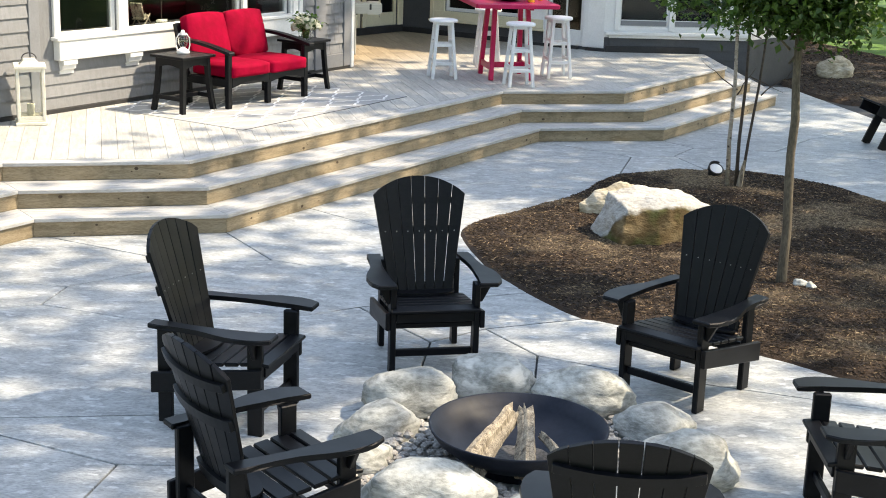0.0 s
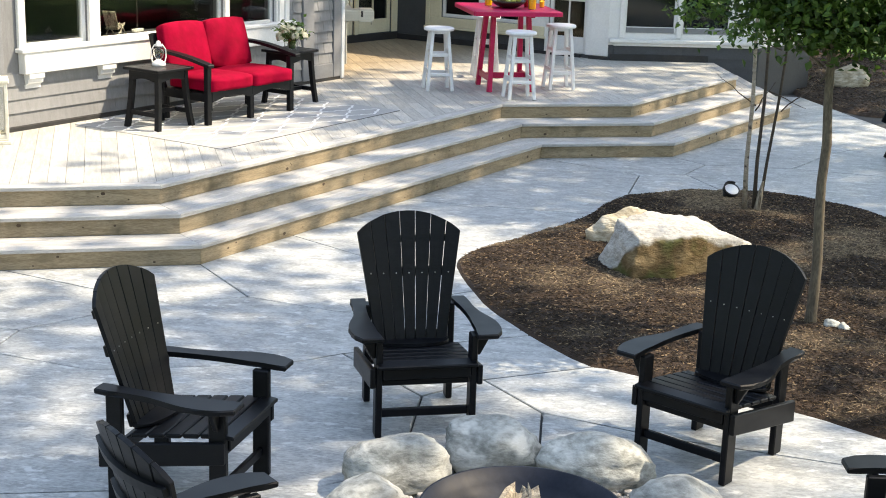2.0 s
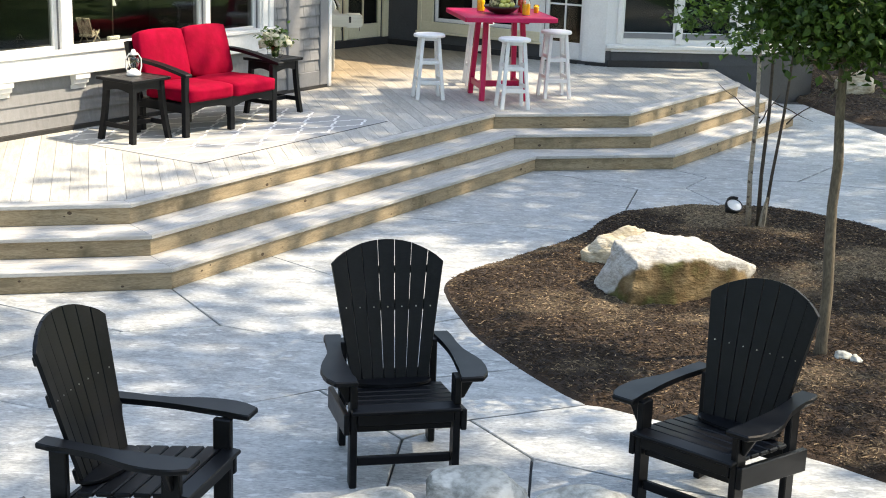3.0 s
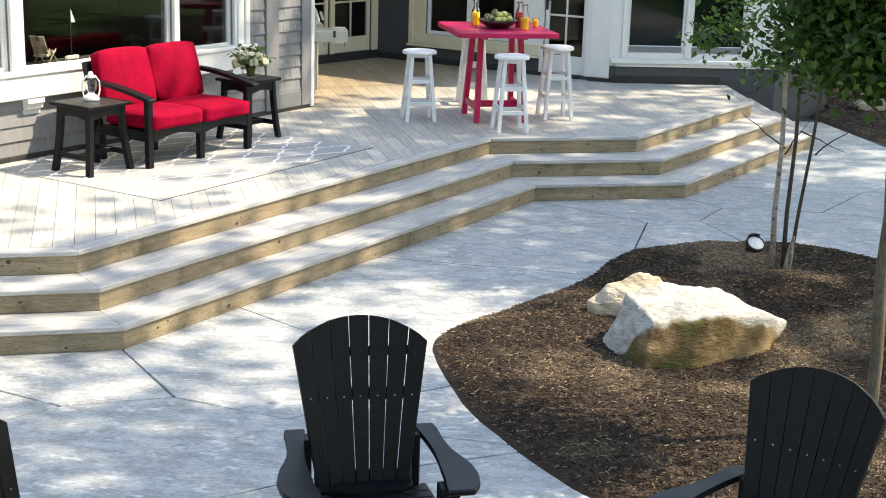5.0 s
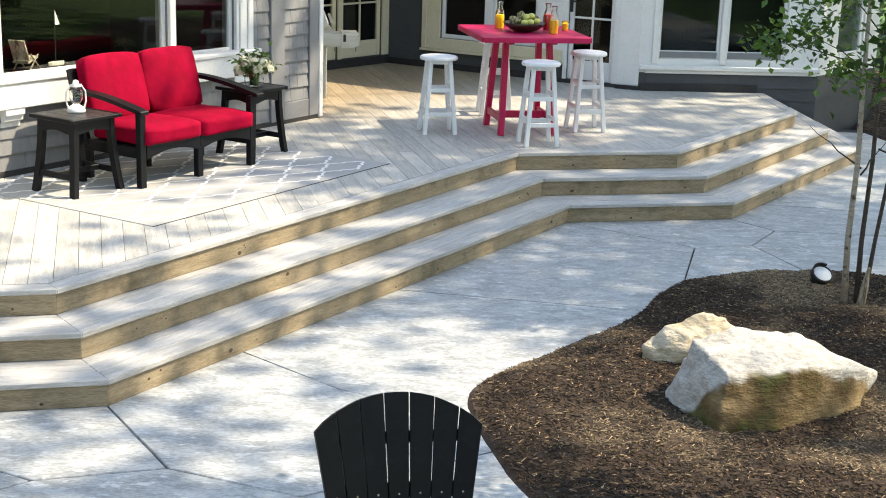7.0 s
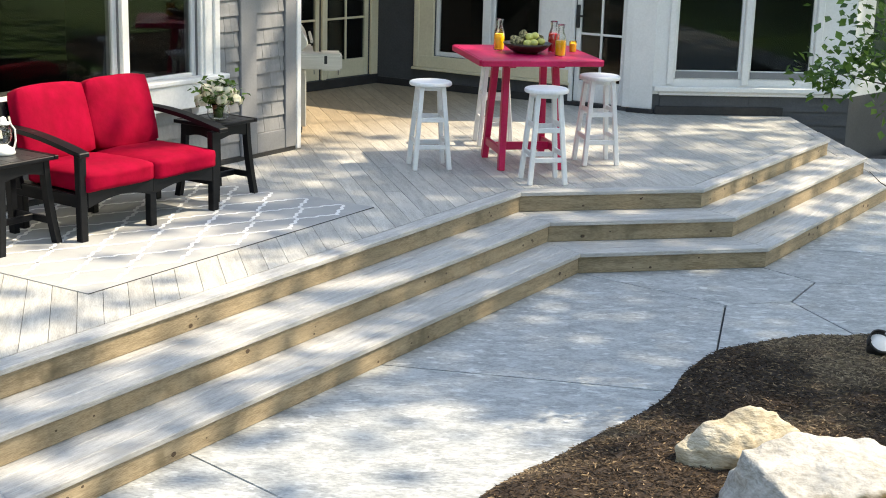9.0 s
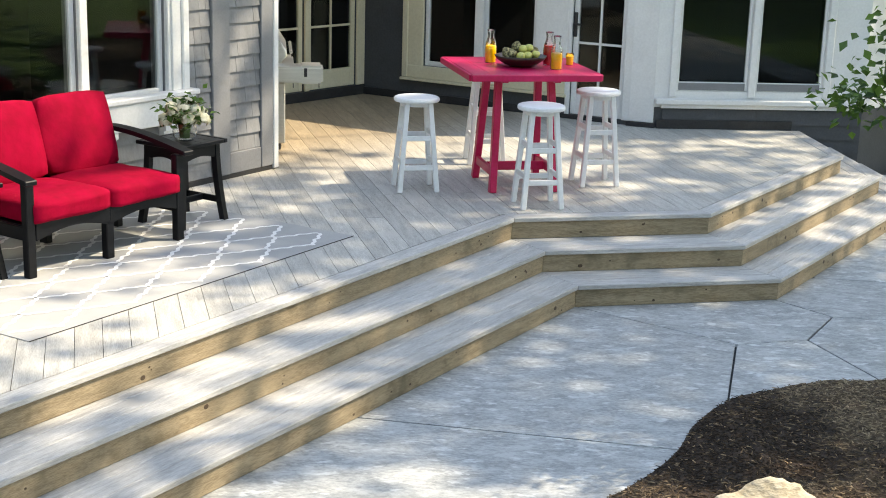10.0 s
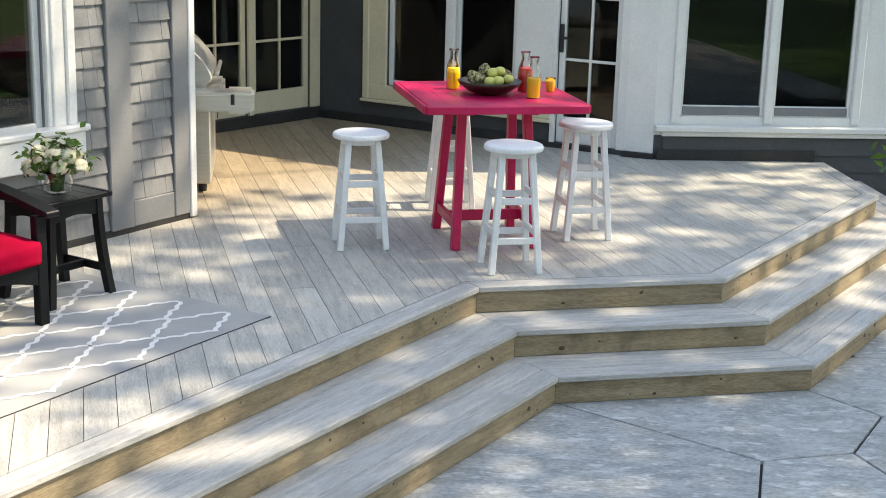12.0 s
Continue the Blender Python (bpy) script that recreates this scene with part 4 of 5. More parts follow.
tube(bm, [(0, 0, -0.03), (0.004, 0.01, 0.12), (0.012, 0.02, 0.5), (-0.008, 0.02, 0.85), (-0.018, 0.02, 1.1), (-0.012, 0.0, 1.4), (-0.035, 0.0, 1.7), (-0.05, 0.02, 2.4), (-0.07, 0.0, 3.4), (-0.06, 0, 4.4)], [0.056, 0.042, 0.037, 0.038, 0.034, 0.035, 0.031, 0.028, 0.022, 0.012], 10)
part("trunk", bm, BARK, tree, smooth=True)
rnd = random.Random(3)
tips = [(-0.16 + rnd.uniform(0.25, 0.62) * math.cos(a), rnd.uniform(0.25, 0.62) * math.sin(a), z + 0.35) for a, z in ((i * 2.4, 1.84 + 0.11 * i) for i in range(18))]
for i, e in enumerate(tips):
    bm = bmesh.new()
    limbs(bm, (-0.105, 0, e[2] - 0.35), [e], 0.011, i)
    part("branch", bm, BARK, tree)
leaves("crown", [(e, (0.34, 0.34, 0.24)) for e in tips] + [((0.1, 0.0, 2.5 + 0.3 * i), (0.5, 0.5, 0.3)) for i in range(6)] + [((-0.1, 0, 2.22), (0.3, 0.3, 0.14)), ((0.2, -0.1, 2.2), (0.3, 0.3, 0.14)), ((-0.32, -0.05, 2.34), (0.26, 0.3, 0.2)), ((-0.36, 0.05, 2.6), (0.3, 0.3, 0.24)), ((0.3, 0.1, 2.35), (0.3, 0.3, 0.2)), ((-0.5, -0.1, 2.42), (0.22, 0.3, 0.2)), ((-0.52, 0.0, 2.7), (0.25, 0.3, 0.24)), ((-0.4, -0.1, 2.9), (0.3, 0.3, 0.24))], 0.064, 5, LEAF, tree, 560)

birch = thing("birch_tree", pose(3.055, 15.55, 0.08), "multi-stemmed birch with pale and dark stems in the mulch", "tree")
for i, (tipx, tipy, mat_, r) in enumerate(((-0.06, -0.05, BIRCH, 0.022), (0.02, 0.08, DARKBARK, 0.018), (0.20, 0.0, DARKBARK, 0.015))):
    bm = bmesh.new()
    x0 = (-0.07, 0.02, 0.07)[i]
    tube(bm, [(x0, 0, -0.02), (x0 + tipx * 0.25 - 0.01, tipy * 0.2, 0.5), (x0 + tipx * 0.45 + 0.01, tipy * 0.5, 1.1), (x0 + tipx * 0.7, tipy * 0.7, 1.7), (x0 + tipx, tipy, 2.4), (x0 + tipx * 1.3, tipy, 3.3)],
         [r * 1.25, r, r * 0.9, r * 0.8, r * 0.6, r * 0.3], 8)
    part("stem", bm, mat_, birch, smooth=True)
bm = bmesh.new()
tube(bm, [(0.045, -0.02, -0.02), (0.065, -0.025, 0.16), (0.085, -0.015, 0.30)], [0.036, 0.028, 0.010], 8)
part("stump", bm, LOG, birch, "split tan stub")
BR = [((-0.05, 0, 1.05), (-0.45, 0.05, 1.35)), ((-0.05, 0, 1.0), (0.10, -0.1, 1.3)), ((0.06, 0, 1.2), (0.42, -0.1, 1.05)), ((0.2, 0, 1.0), (0.55, -0.1, 1.35)), ((0.0, 0, 1.7), (-0.55, -0.1, 2.05)),
      ((0, 0, 1.8), (-0.75, 0.1, 1.95)), ((0.15, 0, 1.6), (-0.3, -0.2, 1.8)), ((0.2, 0, 1.7), (0.6, 0.1, 2.1)), ((0.1, 0, 1.9), (-0.3, 0.2, 2.4)), ((0.1, 0, 1.9), (0.35, -0.2, 2.5))]
for i, (s, e) in enumerate(BR):
    bm = bmesh.new()
    limbs(bm, s, [e], 0.008, i)
    part("branch", bm, DARKBARK, birch)
leaves("crown", [(e, (0.22, 0.22, 0.13)) for s, e in BR[4:]] + [((x, y, z), (0.30, 0.3, 0.22)) for x, y, z in ((-0.5, 0, 2.2), (-0.2, 0, 2.35), (0.2, 0.1, 2.3), (0.5, 0, 2.4), (0.1, 0, 2.7), (-0.4, 0.1, 2.7), (0.4, 0, 2.8), (0.25, 0.1, 1.8), (0.6, 0.2, 2.0), (0.5, 0.0, 1.85), (0.75, 0.1, 2.2), (0.4, 0.1, 2.1))],
       0.062, 9, LEAF2, birch, 150)


def shade_tree(x, y, height, spots, seed, per=64, size=0.24, rad=1.0):
    t = thing("shade_tree", pose(x, y, 0), "tall broad-leaved tree out of view, crown laid out to shade the garden", "tree")
    bm = bmesh.new()
    tube(bm, [(0, 0, -0.1), (0.05, 0.02, height * 0.3), (0.0, 0.1, height * 0.6), (0.1, 0.1, height)], [0.28, 0.23, 0.18, 0.08], 10)
    part("trunk", bm, DARKBARK, t)
    rel = [(sx - x, sy - y, sz) for sx, sy, sz in spots]
    for e in rel[::3]:
        bm = bmesh.new()
        limbs(bm, (0, 0.05, height * 0.5), [e], 0.07, seed)
        part("branch", bm, DARKBARK, t)
    leaves("crown", [(c, (rad, rad, 0.5)) for c in rel], size, seed, SHADELEAF, t, per)


def canopy(x0, x1, y0, y1, z, gap, seed, keep=0.85):
    rnd = random.Random(seed)
    out = []
    yy = y0
    while yy < y1:
        xx = x0
        while xx < x1:
            if rnd.random() < keep:
                out.append((xx + rnd.uniform(-0.4, 0.4), yy + rnd.uniform(-0.4, 0.4), z + rnd.uniform(-0.8, 0.8)))
            xx += gap
        yy += gap
    return out


# Gaps and extra clumps in the unseen crowns, placed to steer sun and shade.
GAPS = ((13.3, 12.3, 1.2), (13.5, 13.2, 1.2), (12.8, 15.1, 1.65), (13.0, 10.9, 1.3), (12.9, 13.9, 1.3))
CROWN = [c for c in canopy(7.6, 16.8, 5.0, 14.0, 15, 2.1, 4, 0.70) if all(math.hypot(c[0] - x, c[1] - y) > r for x, y, r in GAPS)]
shade_tree(17.0, 8.0, 16, CROWN + [(11.0, 19.4, 15), (10.4, 9.7, 15), (10.9, 8.6, 15.2), (11.2, 11.2, 15), (11.5, 12.5, 15.2), (11.5, 13.6, 15.1), (10.2, 16.0, 15)], 41, 165, 0.36, 1.5)
CROWN = [c for c in canopy(12.2, 21.0, 15.6, 20.8, 15, 2.0, 6, 0.96) if all(math.hypot(c[0] - x, c[1] - y) > r for x, y, r in GAPS)]
shade_tree(18.0, 17.0, 16, CROWN, 43, 370, 0.36, 1.5)
CROWN = [c for c in canopy(9.0, 21.6, 21.0, 30.0, 15, 2.1, 8, 0.76) if math.hypot(c[0] - 11.5, c[1] - 23.5) > 1.5]
shade_tree(17.0, 27.0, 16, CROWN + [(17.3, 26.2, 15), (17.8, 27.0, 15.3), (17.0, 25.3, 14.8), (18.4, 25.8, 15)], 45, 222, 0.36, 1.5)

# woods behind and beside the garden
rnd = random.Random(77)
spots = []
for _ in range(330):
    a = rnd.uniform(math.radians(150), math.radians(395))
    r = rnd.uniform(17, 26)
    spots.append(((r * math.cos(a), 8 + r * math.sin(a), rnd.uniform(0.8, 12)), (1.9, 1.9, 1.6)))
# Added behind the house to keep bright sky from reflecting in the paving.
for _ in range(120):
    a = rnd.uniform(math.radians(35), math.radians(150))
    r = rnd.uniform(29, 36)
    spots.append(((r * math.cos(a), 8 + r * math.sin(a), rnd.uniform(0.8, 12)), (2.2, 2.2, 1.8)))
wood = leaves("woods", spots, 0.75, 78, SHADELEAF, None, 60)
tagged(wood, "dense green woods round the garden", "woods", kind="stuff")


# ---- garden chairs ----
def garden_chair():
    """An upright slatted garden chair that faces -y."""
    c = thing("garden_chair", pose(0, 0, 0), "black slatted plastic garden chair with fan back and paddle arms", "chair", "chairs round the fire bowl")
    for s in (-1, 1):
        part("front_leg", boxed((s * 0.285 - 0.02, -0.335, 0), (s * 0.285 + 0.02, -0.24, 0.61), 0.006), BLACK, c)
        part("rear_leg", boxed((s * 0.265 - 0.02, 0.26, 0), (s * 0.265 + 0.02, 0.35, 0.63), 0.006), BLACK, c)
        part("side_rail", plate([(-0.34, 0.31), (0.37, 0.20), (0.37, 0.33), (-0.34, 0.43)], -0.016, 0.016, 0.005,
                                Matrix(((0, 0, 1, s * 0.323), (1, 0, 0, 0), (0, 1, 0, 0), (0, 0, 0, 1)))), BLACK, c)
        # paddle arm: wide at the front, drawn in at the elbow
        arm = []
        for k in range(13):
            t = k / 12
            arm.append((0.265 + 0.04 * math.sin(t * 3.1) + (0.01 if t < 0.3 else 0.0), -0.43 + 0.80 * t))
        outer_ = []
        for k in range(13):
            t = k / 12
            w = 0.155 - 0.075 * (0.5 - 0.5 * math.cos(min(1, max(0, (t - 0.25) / 0.4)) * math.pi)) + (0.02 if t > 0.85 else 0)
            outer_.append((arm[k][0] + w * (0.82 if t == 0 else 1), arm[k][1]))
        poly = [(s * x, y) for x, y in arm] + [(s * x, y) for x, y in outer_[::-1]]
        poly = poly if area(poly) > 0 else poly[::-1]
        part("arm", plate(poly, 0.615, 0.645, 0.007), BLACK, c)
        part("arm_bracket", plate([(0.0, 0.0), (0.09, 0.0), (0.02, -0.13), (0.0, -0.13)], -0.015, 0.015, 0.004,
                                  Matrix(((s, 0, 0, s * 0.305), (0, 0, 1, -0.29), (0, 1, 0, 0.612), (0, 0, 0, 1)))), BLACK, c)
    part("front_apron", boxed((-0.265, -0.345, 0.36), (0.265, -0.315, 0.425), 0.005), BLACK, c)
    part("front_apron", boxed((-0.262, -0.30, 0.31), (0.262, -0.275, 0.345), 0.004), BLACK, c)
    part("front_stretcher", boxed((-0.262, -0.30, 0.115), (0.262, -0.27, 0.165), 0.005), BLACK, c)
    part("rear_stretcher", boxed((-0.244, 0.28, 0.24), (0.244, 0.31, 0.32), 0.005), BLACK, c)
    # seat slats, the front one rolled over
    for k in range(6):
        y, z = -0.335 + 0.098 * k, 0.452 - 0.0125 * k - (0.006 if k == 0 else 0)
        part("seat_slat", boxed((-0.302, -0.044, -0.012), (0.302, 0.044, 0.012), 0.006, pose(0, y, z, -7 if k else 6)), BLACK, c)
    # rear seat board with a rounded front, against the foot of the back
    arc = [(0.235 * math.sin(a), 0.19 - 0.115 * math.cos(a)) for a in (math.pi * (k / 16 - 0.5) for k in range(17))]
    part("rear_seat_board", plate(arc + [(0.235, 0.225), (-0.235, 0.225)], -0.009, 0.009, 0.003, pose(0, 0, 0.43, -5)), BLACK, c)
    # back: seven fanned slats under one round top
    lean = Matrix.Translation((0, 0.215, 0.385)) @ Matrix.Rotation(radians(-16), 4, "X")
    for k in range(-3, 4):
        def at(u, z):
            w = 0.22 + 0.124 * (z / 0.78)
            return ((k + u) / 3.5 * w)
        def top(x):
            return 0.826 - 0.135 * (abs(x) / 0.34) ** 2.1
        gl, gr = (0.0026 if k in (0, 1) else 0.0011), (0.0026 if k in (-1, 0) else 0.0011)
        x0, x1 = at(-0.5, 0.74) + gl, at(0.5, 0.74) - gr
        pts = [(at(-0.5, 0) + gl, 0), (at(0.5, 0) - gr, 0), (at(0.5, top(x1)) - gr, top(x1)), ((x0 + x1) / 2, top((x0 + x1) / 2)), (at(-0.5, top(x0)) + gl, top(x0))]
        xc = at(0, 0.42)
        bow = lean @ Matrix.Translation((xc, 0.014 - 0.5 * xc * xc, 0)) @ Matrix.Rotation(-math.atan(xc), 4, "Z") @ Matrix.Translation((-xc, 0, 0))
        sl = part("back_slat", plate(pts, -0.011, 0.011, 0.0022, bow @ Matrix(((1, 0, 0, 0), (0, 0, 1, 0), (0, 1, 0, 0), (0, 0, 0, 1)))), BLACK, c)
        bm = bmesh.new()
        for z in (0.44,):
            lathe(bm, [(0, -0.0025), (0.0038, -0.0022), (0.0045, 0.001)], 6, bow @ Matrix.Translation((at(0, z), -0.0115, z)) @ pose(0, 0, 0, -90))
        part("screw", bm, SCREW, sl, "bright screw head")
    for w, z0, z1 in ((0.285, 0.42, 0.48), (0.306, 0.63, 0.675), (0.235, 0.02, 0.09)):
        xs = [w * (j / 6 - 1) for j in range(13)]
        curve = [(x, 0.024 - 0.5 * x * x) for x in xs]
        part("back_brace", plate(curve + [(x, y + 0.024) for x, y in curve[::-1]], z0, z1, 0.004, lean), BLACK, c)
    return c


chair = garden_chair()
SEATS = [(-0.035, 9.911, 13), (-1.191, 8.743, 76), (1.711, 9.478, -40), (-0.703, 6.958, 128), (0.956, 6.13, 175), (2.49, 7.563, -90)]
chair.matrix_basis = pose(SEATS[0][0], SEATS[0][1], 0, 0, 0, SEATS[0][2]) @ Matrix.Diagonal((1, 1, 1.02, 1))
for x, y, a in SEATS[1:]:
    copy_thing(chair, pose(x, y, 0, 0, 0, a) @ Matrix.Diagonal((1, 1, 0.99, 1)))

# reclined lounger on the far side of the bed, its foot away from the bed
lo = thing("sun_lounger", pose(5.811, 18.788, 0, 0, 0, 10), "black slatted sun lounger with raised back on the patio", "lounger")
for s in (-1, 1):
    part("side_rail", beamed((-0.15, s * 0.30, 0.30), (1.35, s * 0.30, 0.30), 0.035, 0.09, (0, 1, 0)), BLACK, lo)
    part("back_rail", beamed((0.02, s * 0.26, 0.30), (-0.54, s * 0.26, 0.52), 0.03, 0.13, (0, 1, 0)), BLACK, lo)
    part("back_prop", beamed((-0.26, s * 0.24, 0.42), (-0.44, s * 0.24, 0.0), 0.04, 0.11, (0, 1, 0)), BLACK, lo)
    for x in (0.0, 1.2):
        part("leg", beamed((x, s * 0.30, 0), (x, s * 0.30, 0.26), 0.07, 0.04, (1, 0, 0)), BLACK, lo)
for k in range(6):
    t = 0.05 + 0.9 * k / 5
    part("back_slat", boxed((-0.048, -0.29, 0.0), (0.048, 0.29, 0.02), 0.004, Matrix.Translation((0.02 - 0.56 * t, 0, 0.365 + 0.22 * t)) @ Matrix.Rotation(radians(21.4), 4, "Y")), BLACK, lo)
for k in range(11):
    part("seat_slat", boxed((0.07 + 0.115 * k, -0.29, 0.346), (0.17 + 0.115 * k, 0.29, 0.366), 0.004), BLACK, lo)


# ---- bar table and stools ----
def stool():
    c = thing("bar_stool", pose(0, 0, 0), "white plastic backless bar stool with round seat and splayed legs", "stool", "stools round the bar table")
    part("seat", turned([(0.0, 0.76), (0.18, 0.76), (0.190, 0.755), (0.195, 0.745), (0.195, 0.732), (0.188, 0.724), (0, 0.724)], 36), WHITEP, c, smooth=False)
    part("seat_ring", turned([(0.135, 0.724), (0.135, 0.69), (0.11, 0.69), (0.11, 0.724)], 24), WHITEP, c)
    foot, head = 0.160, 0.098
    for sx in (-1, 1):
        for sy in (-1, 1):
            part("leg", beamed((sx * foot, sy * foot, 0), (sx * head, sy * head, 0.724), 0.042, 0.042, (1, 0, 0), 0.005), WHITEP, c)
    for z, axis in ((0.20, 0), (0.24, 1), (0.435, 0), (0.47, 1)):
        r = foot + (head - foot) * z / 0.724
        for s in (-1, 1):
            p, q = ((-r, s * r, z), (r, s * r, z)) if axis == 0 else ((s * r, -r, z), (s * r, r, z))
            part("rung", beamed(p, q, 0.022, 0.040, (0, 1, 0) if axis == 0 else (1, 0, 0), 0.004), WHITEP, c)
    return c


st = stool()
STOOLS = [(-0.239, 19.803, 13), (0.79, 19.302, 13), (1.333, 20.266, 14), (0.365, 21.116, 8)]
st.matrix_basis = pose(STOOLS[0][0], STOOLS[0][1], DECK_Z, 0, 0, STOOLS[0][2]) @ Matrix.Diagonal((1, 1, 1.05, 1))
for x, y, a in STOOLS[1:]:
    copy_thing(st, pose(x, y, DECK_Z, 0, 0, a) @ Matrix.Diagonal((1, 1, 1.05, 1)))

TH = 1.045
bar = thing("bar_table", pose(0.625, 20.12, DECK_Z, 0, 0, 13) @ Matrix.Diagonal((0.965, 0.965, 1, 1)), "red plastic square-topped bar table with splayed legs", "table")
for k in range(7):
    w = 1.12 / 7
    part("top_board", boxed((-0.56 + k * w + 0.0005, -0.60, TH - 0.035), (-0.56 + (k + 1) * w - 0.0005, 0.60, TH), 0.001), REDP, bar)
part("edge_board", boxed((-0.575, -0.635, TH - 0.055), (0.575, -0.601, TH), 0.006), REDP, bar)
part("edge_board", boxed((-0.575, 0.601, TH - 0.055), (0.575, 0.635, TH), 0.006), REDP, bar)
part("edge_board", boxed((-0.595, -0.60, TH - 0.055), (-0.561, 0.60, TH), 0.006), REDP, bar)
part("edge_board", boxed((0.561, -0.60, TH - 0.055), (0.595, 0.60, TH), 0.006), REDP, bar)
for sx in (-1, 1):
    for sy in (-1, 1):
        part("leg", beamed((sx * 0.29, sy * 0.34, 0), (sx * 0.235, sy * 0.20, TH - 0.036), 0.062, 0.075, (1, 0, 0), 0.006), REDP, bar)
    part("side_stretcher", beamed((sx * 0.282, -0.31, 0.17), (sx * 0.282, 0.31, 0.17), 0.035, 0.075, (1, 0, 0)), REDP, bar)
    part("cleat", boxed((sx * 0.235 - 0.03, -0.45, TH - 0.09), (sx * 0.235 + 0.03, 0.45, TH - 0.036), 0.005), REDP, bar)
part("stretcher", beamed((-0.265, 0, 0.17), (0.265, 0, 0.17), 0.035, 0.075, (0, 1, 0)), REDP, bar)

JUICE = surf("orange_juice", (0.86, 0.42, 0.005), (0.93, 0.50, 0.01), 4, 0.3, bump=0)
REDJ = surf("red_juice", (0.45, 0.01, 0.012), (0.55, 0.02, 0.02), 4, 0.25, bump=0)
JAR = clear("jug_glass", (0.95, 0.97, 0.96))


def carafe(x, y, fill, juice, label):
    c = thing("carafe", pose(x, y, DECK_Z + TH), label, "carafe", "drinks on the bar table")
    out = [(0.0, 0.0), (0.046, 0.0), (0.05, 0.006), (0.052, 0.12), (0.046, 0.17), (0.03, 0.215), (0.026, 0.24), (0.033, 0.275), (0.035, 0.285)]
    part("glass", turned(out + [(r - 0.003, z + (0.004 if i == 0 else 0)) for i, (r, z) in list(enumerate(out))[::-1] if r > 0.004] + [(0.0, 0.006)], 24), JAR, c, "clear glass", smooth=True)
    part("juice", turned([(0.0, 0.008), (0.0465, 0.008), (0.0485, min(fill, 0.12)), (0.046 if fill < 0.15 else 0.042, fill), (0, fill)], 24), juice, c, smooth=False)


TT = DECK_Z + TH
carafe(0.377, 20.271, 0.15, JUICE, "glass carafe half full of orange juice")
carafe(0.932, 19.931, 0.14, JUICE, "glass carafe half full of orange juice")
carafe(0.882, 20.231, 0.17, REDJ, "glass carafe of red juice")
cup = thing("tumbler", pose(1.067, 20.271, TT), "small glass of orange juice", "glass", "drinks on the bar table")
part("glass", turned([(0, 0), (0.03, 0), (0.036, 0.10), (0.0345, 0.10), (0.029, 0.004), (0, 0.004)], 20), JAR, cup, smooth=True)
part("juice", turned([(0, 0.0042), (0.0292, 0.0042), (0.0335, 0.078), (0, 0.078)], 20), JUICE, cup)
cup = thing("tumbler", pose(0.517, 20.431, TT), "small clear empty glass", "glass", "drinks on the bar table")
part("glass", turned([(0, 0), (0.03, 0), (0.036, 0.11), (0.0345, 0.11), (0.029, 0.004), (0, 0.004)], 20), JAR, cup, smooth=True)
bm = turned([(0.0, 0.0), (0.07, 0.0), (0.13, 0.025), (0.185, 0.07), (0.20, 0.10), (0.193, 0.10), (0.17, 0.068), (0.12, 0.035), (0.0, 0.02)], 32)
tagged(link("fruit_bowl", bm, WOODBOWL, smooth=True), "dark turned wooden bowl of fruit on the bar table", "bowl").matrix_basis = pose(0.632, 20.071, TT) @ Matrix.Diagonal((1.13, 1.13, 0.95, 1))
APPLE = surf("green_apple_skin", (0.46, 0.46, 0.07), (0.70, 0.66, 0.22), 9, 0.35, bump=0.02)
MOSS = surf("moss_ball", (0.05, 0.045, 0.02), (0.46, 0.40, 0.20), 38, 0.95, bump=1.0, fine=70, depth=0.02, ramped=(0.42, 0.58))
for i, (x, y, z, r, kind) in enumerate(((-0.09, -0.04, 0.105, 0.058, 1), (0.10, 0.03, 0.115, 0.058, 1), (0.01, 0.09, 0.11, 0.055, 1), (0.0, -0.08, 0.095, 0.040, 0), (0.06, -0.07, 0.10, 0.040, 0), (0.02, 0.0, 0.145, 0.042, 0),
                                       (-0.03, 0.03, 0.16, 0.05, 1), (-0.12, 0.05, 0.11, 0.045, 1), (0.13, -0.04, 0.11, 0.036, 0), (0.07, 0.0, 0.16, 0.036, 0))):
    bm = bmesh.new()
    if kind:
        lump(bm, (r, r, r), 40 + i, 0.14, 3)
    else:
        lathe(bm, [(0, -r * 0.85), (r * 0.5, -r * 0.8), (r * 0.95, -r * 0.2), (r, r * 0.15), (r * 0.8, r * 0.65), (r * 0.35, r * 0.85), (0.002, r * 0.7)], 18)
    ob = tagged(link("moss_ball" if kind else "green_apple", bm, MOSS if kind else APPLE, smooth=not kind), "brown-green mossy ball in the bowl" if kind else "pale green apple in the bowl", "decoration" if kind else "fruit", "fruit in the bowl")
    ob.location = (0.632 + x, 20.071 + y, TT + z)

# ---- loveseat group ----
LS = thing("loveseat", pose(-2.508, 17.405, DECK_Z + 0.004, 0, 0, 56.5) @ Matrix.Diagonal((0.95, 1, 1, 1)), "black plastic loveseat with crimson cushions on the rug", "sofa")
for s in (-1, 0, 1):
    part("front_leg", boxed((s * 0.70 - 0.035, -0.36, 0), (s * 0.70 + 0.035, -0.30, 0.63 if s else 0.27), 0.006), BLACK, LS)
    part("rear_leg", boxed((s * 0.70 - 0.03, 0.27, 0), (s * 0.70 + 0.03, 0.35, 0.34), 0.006), BLACK, LS)
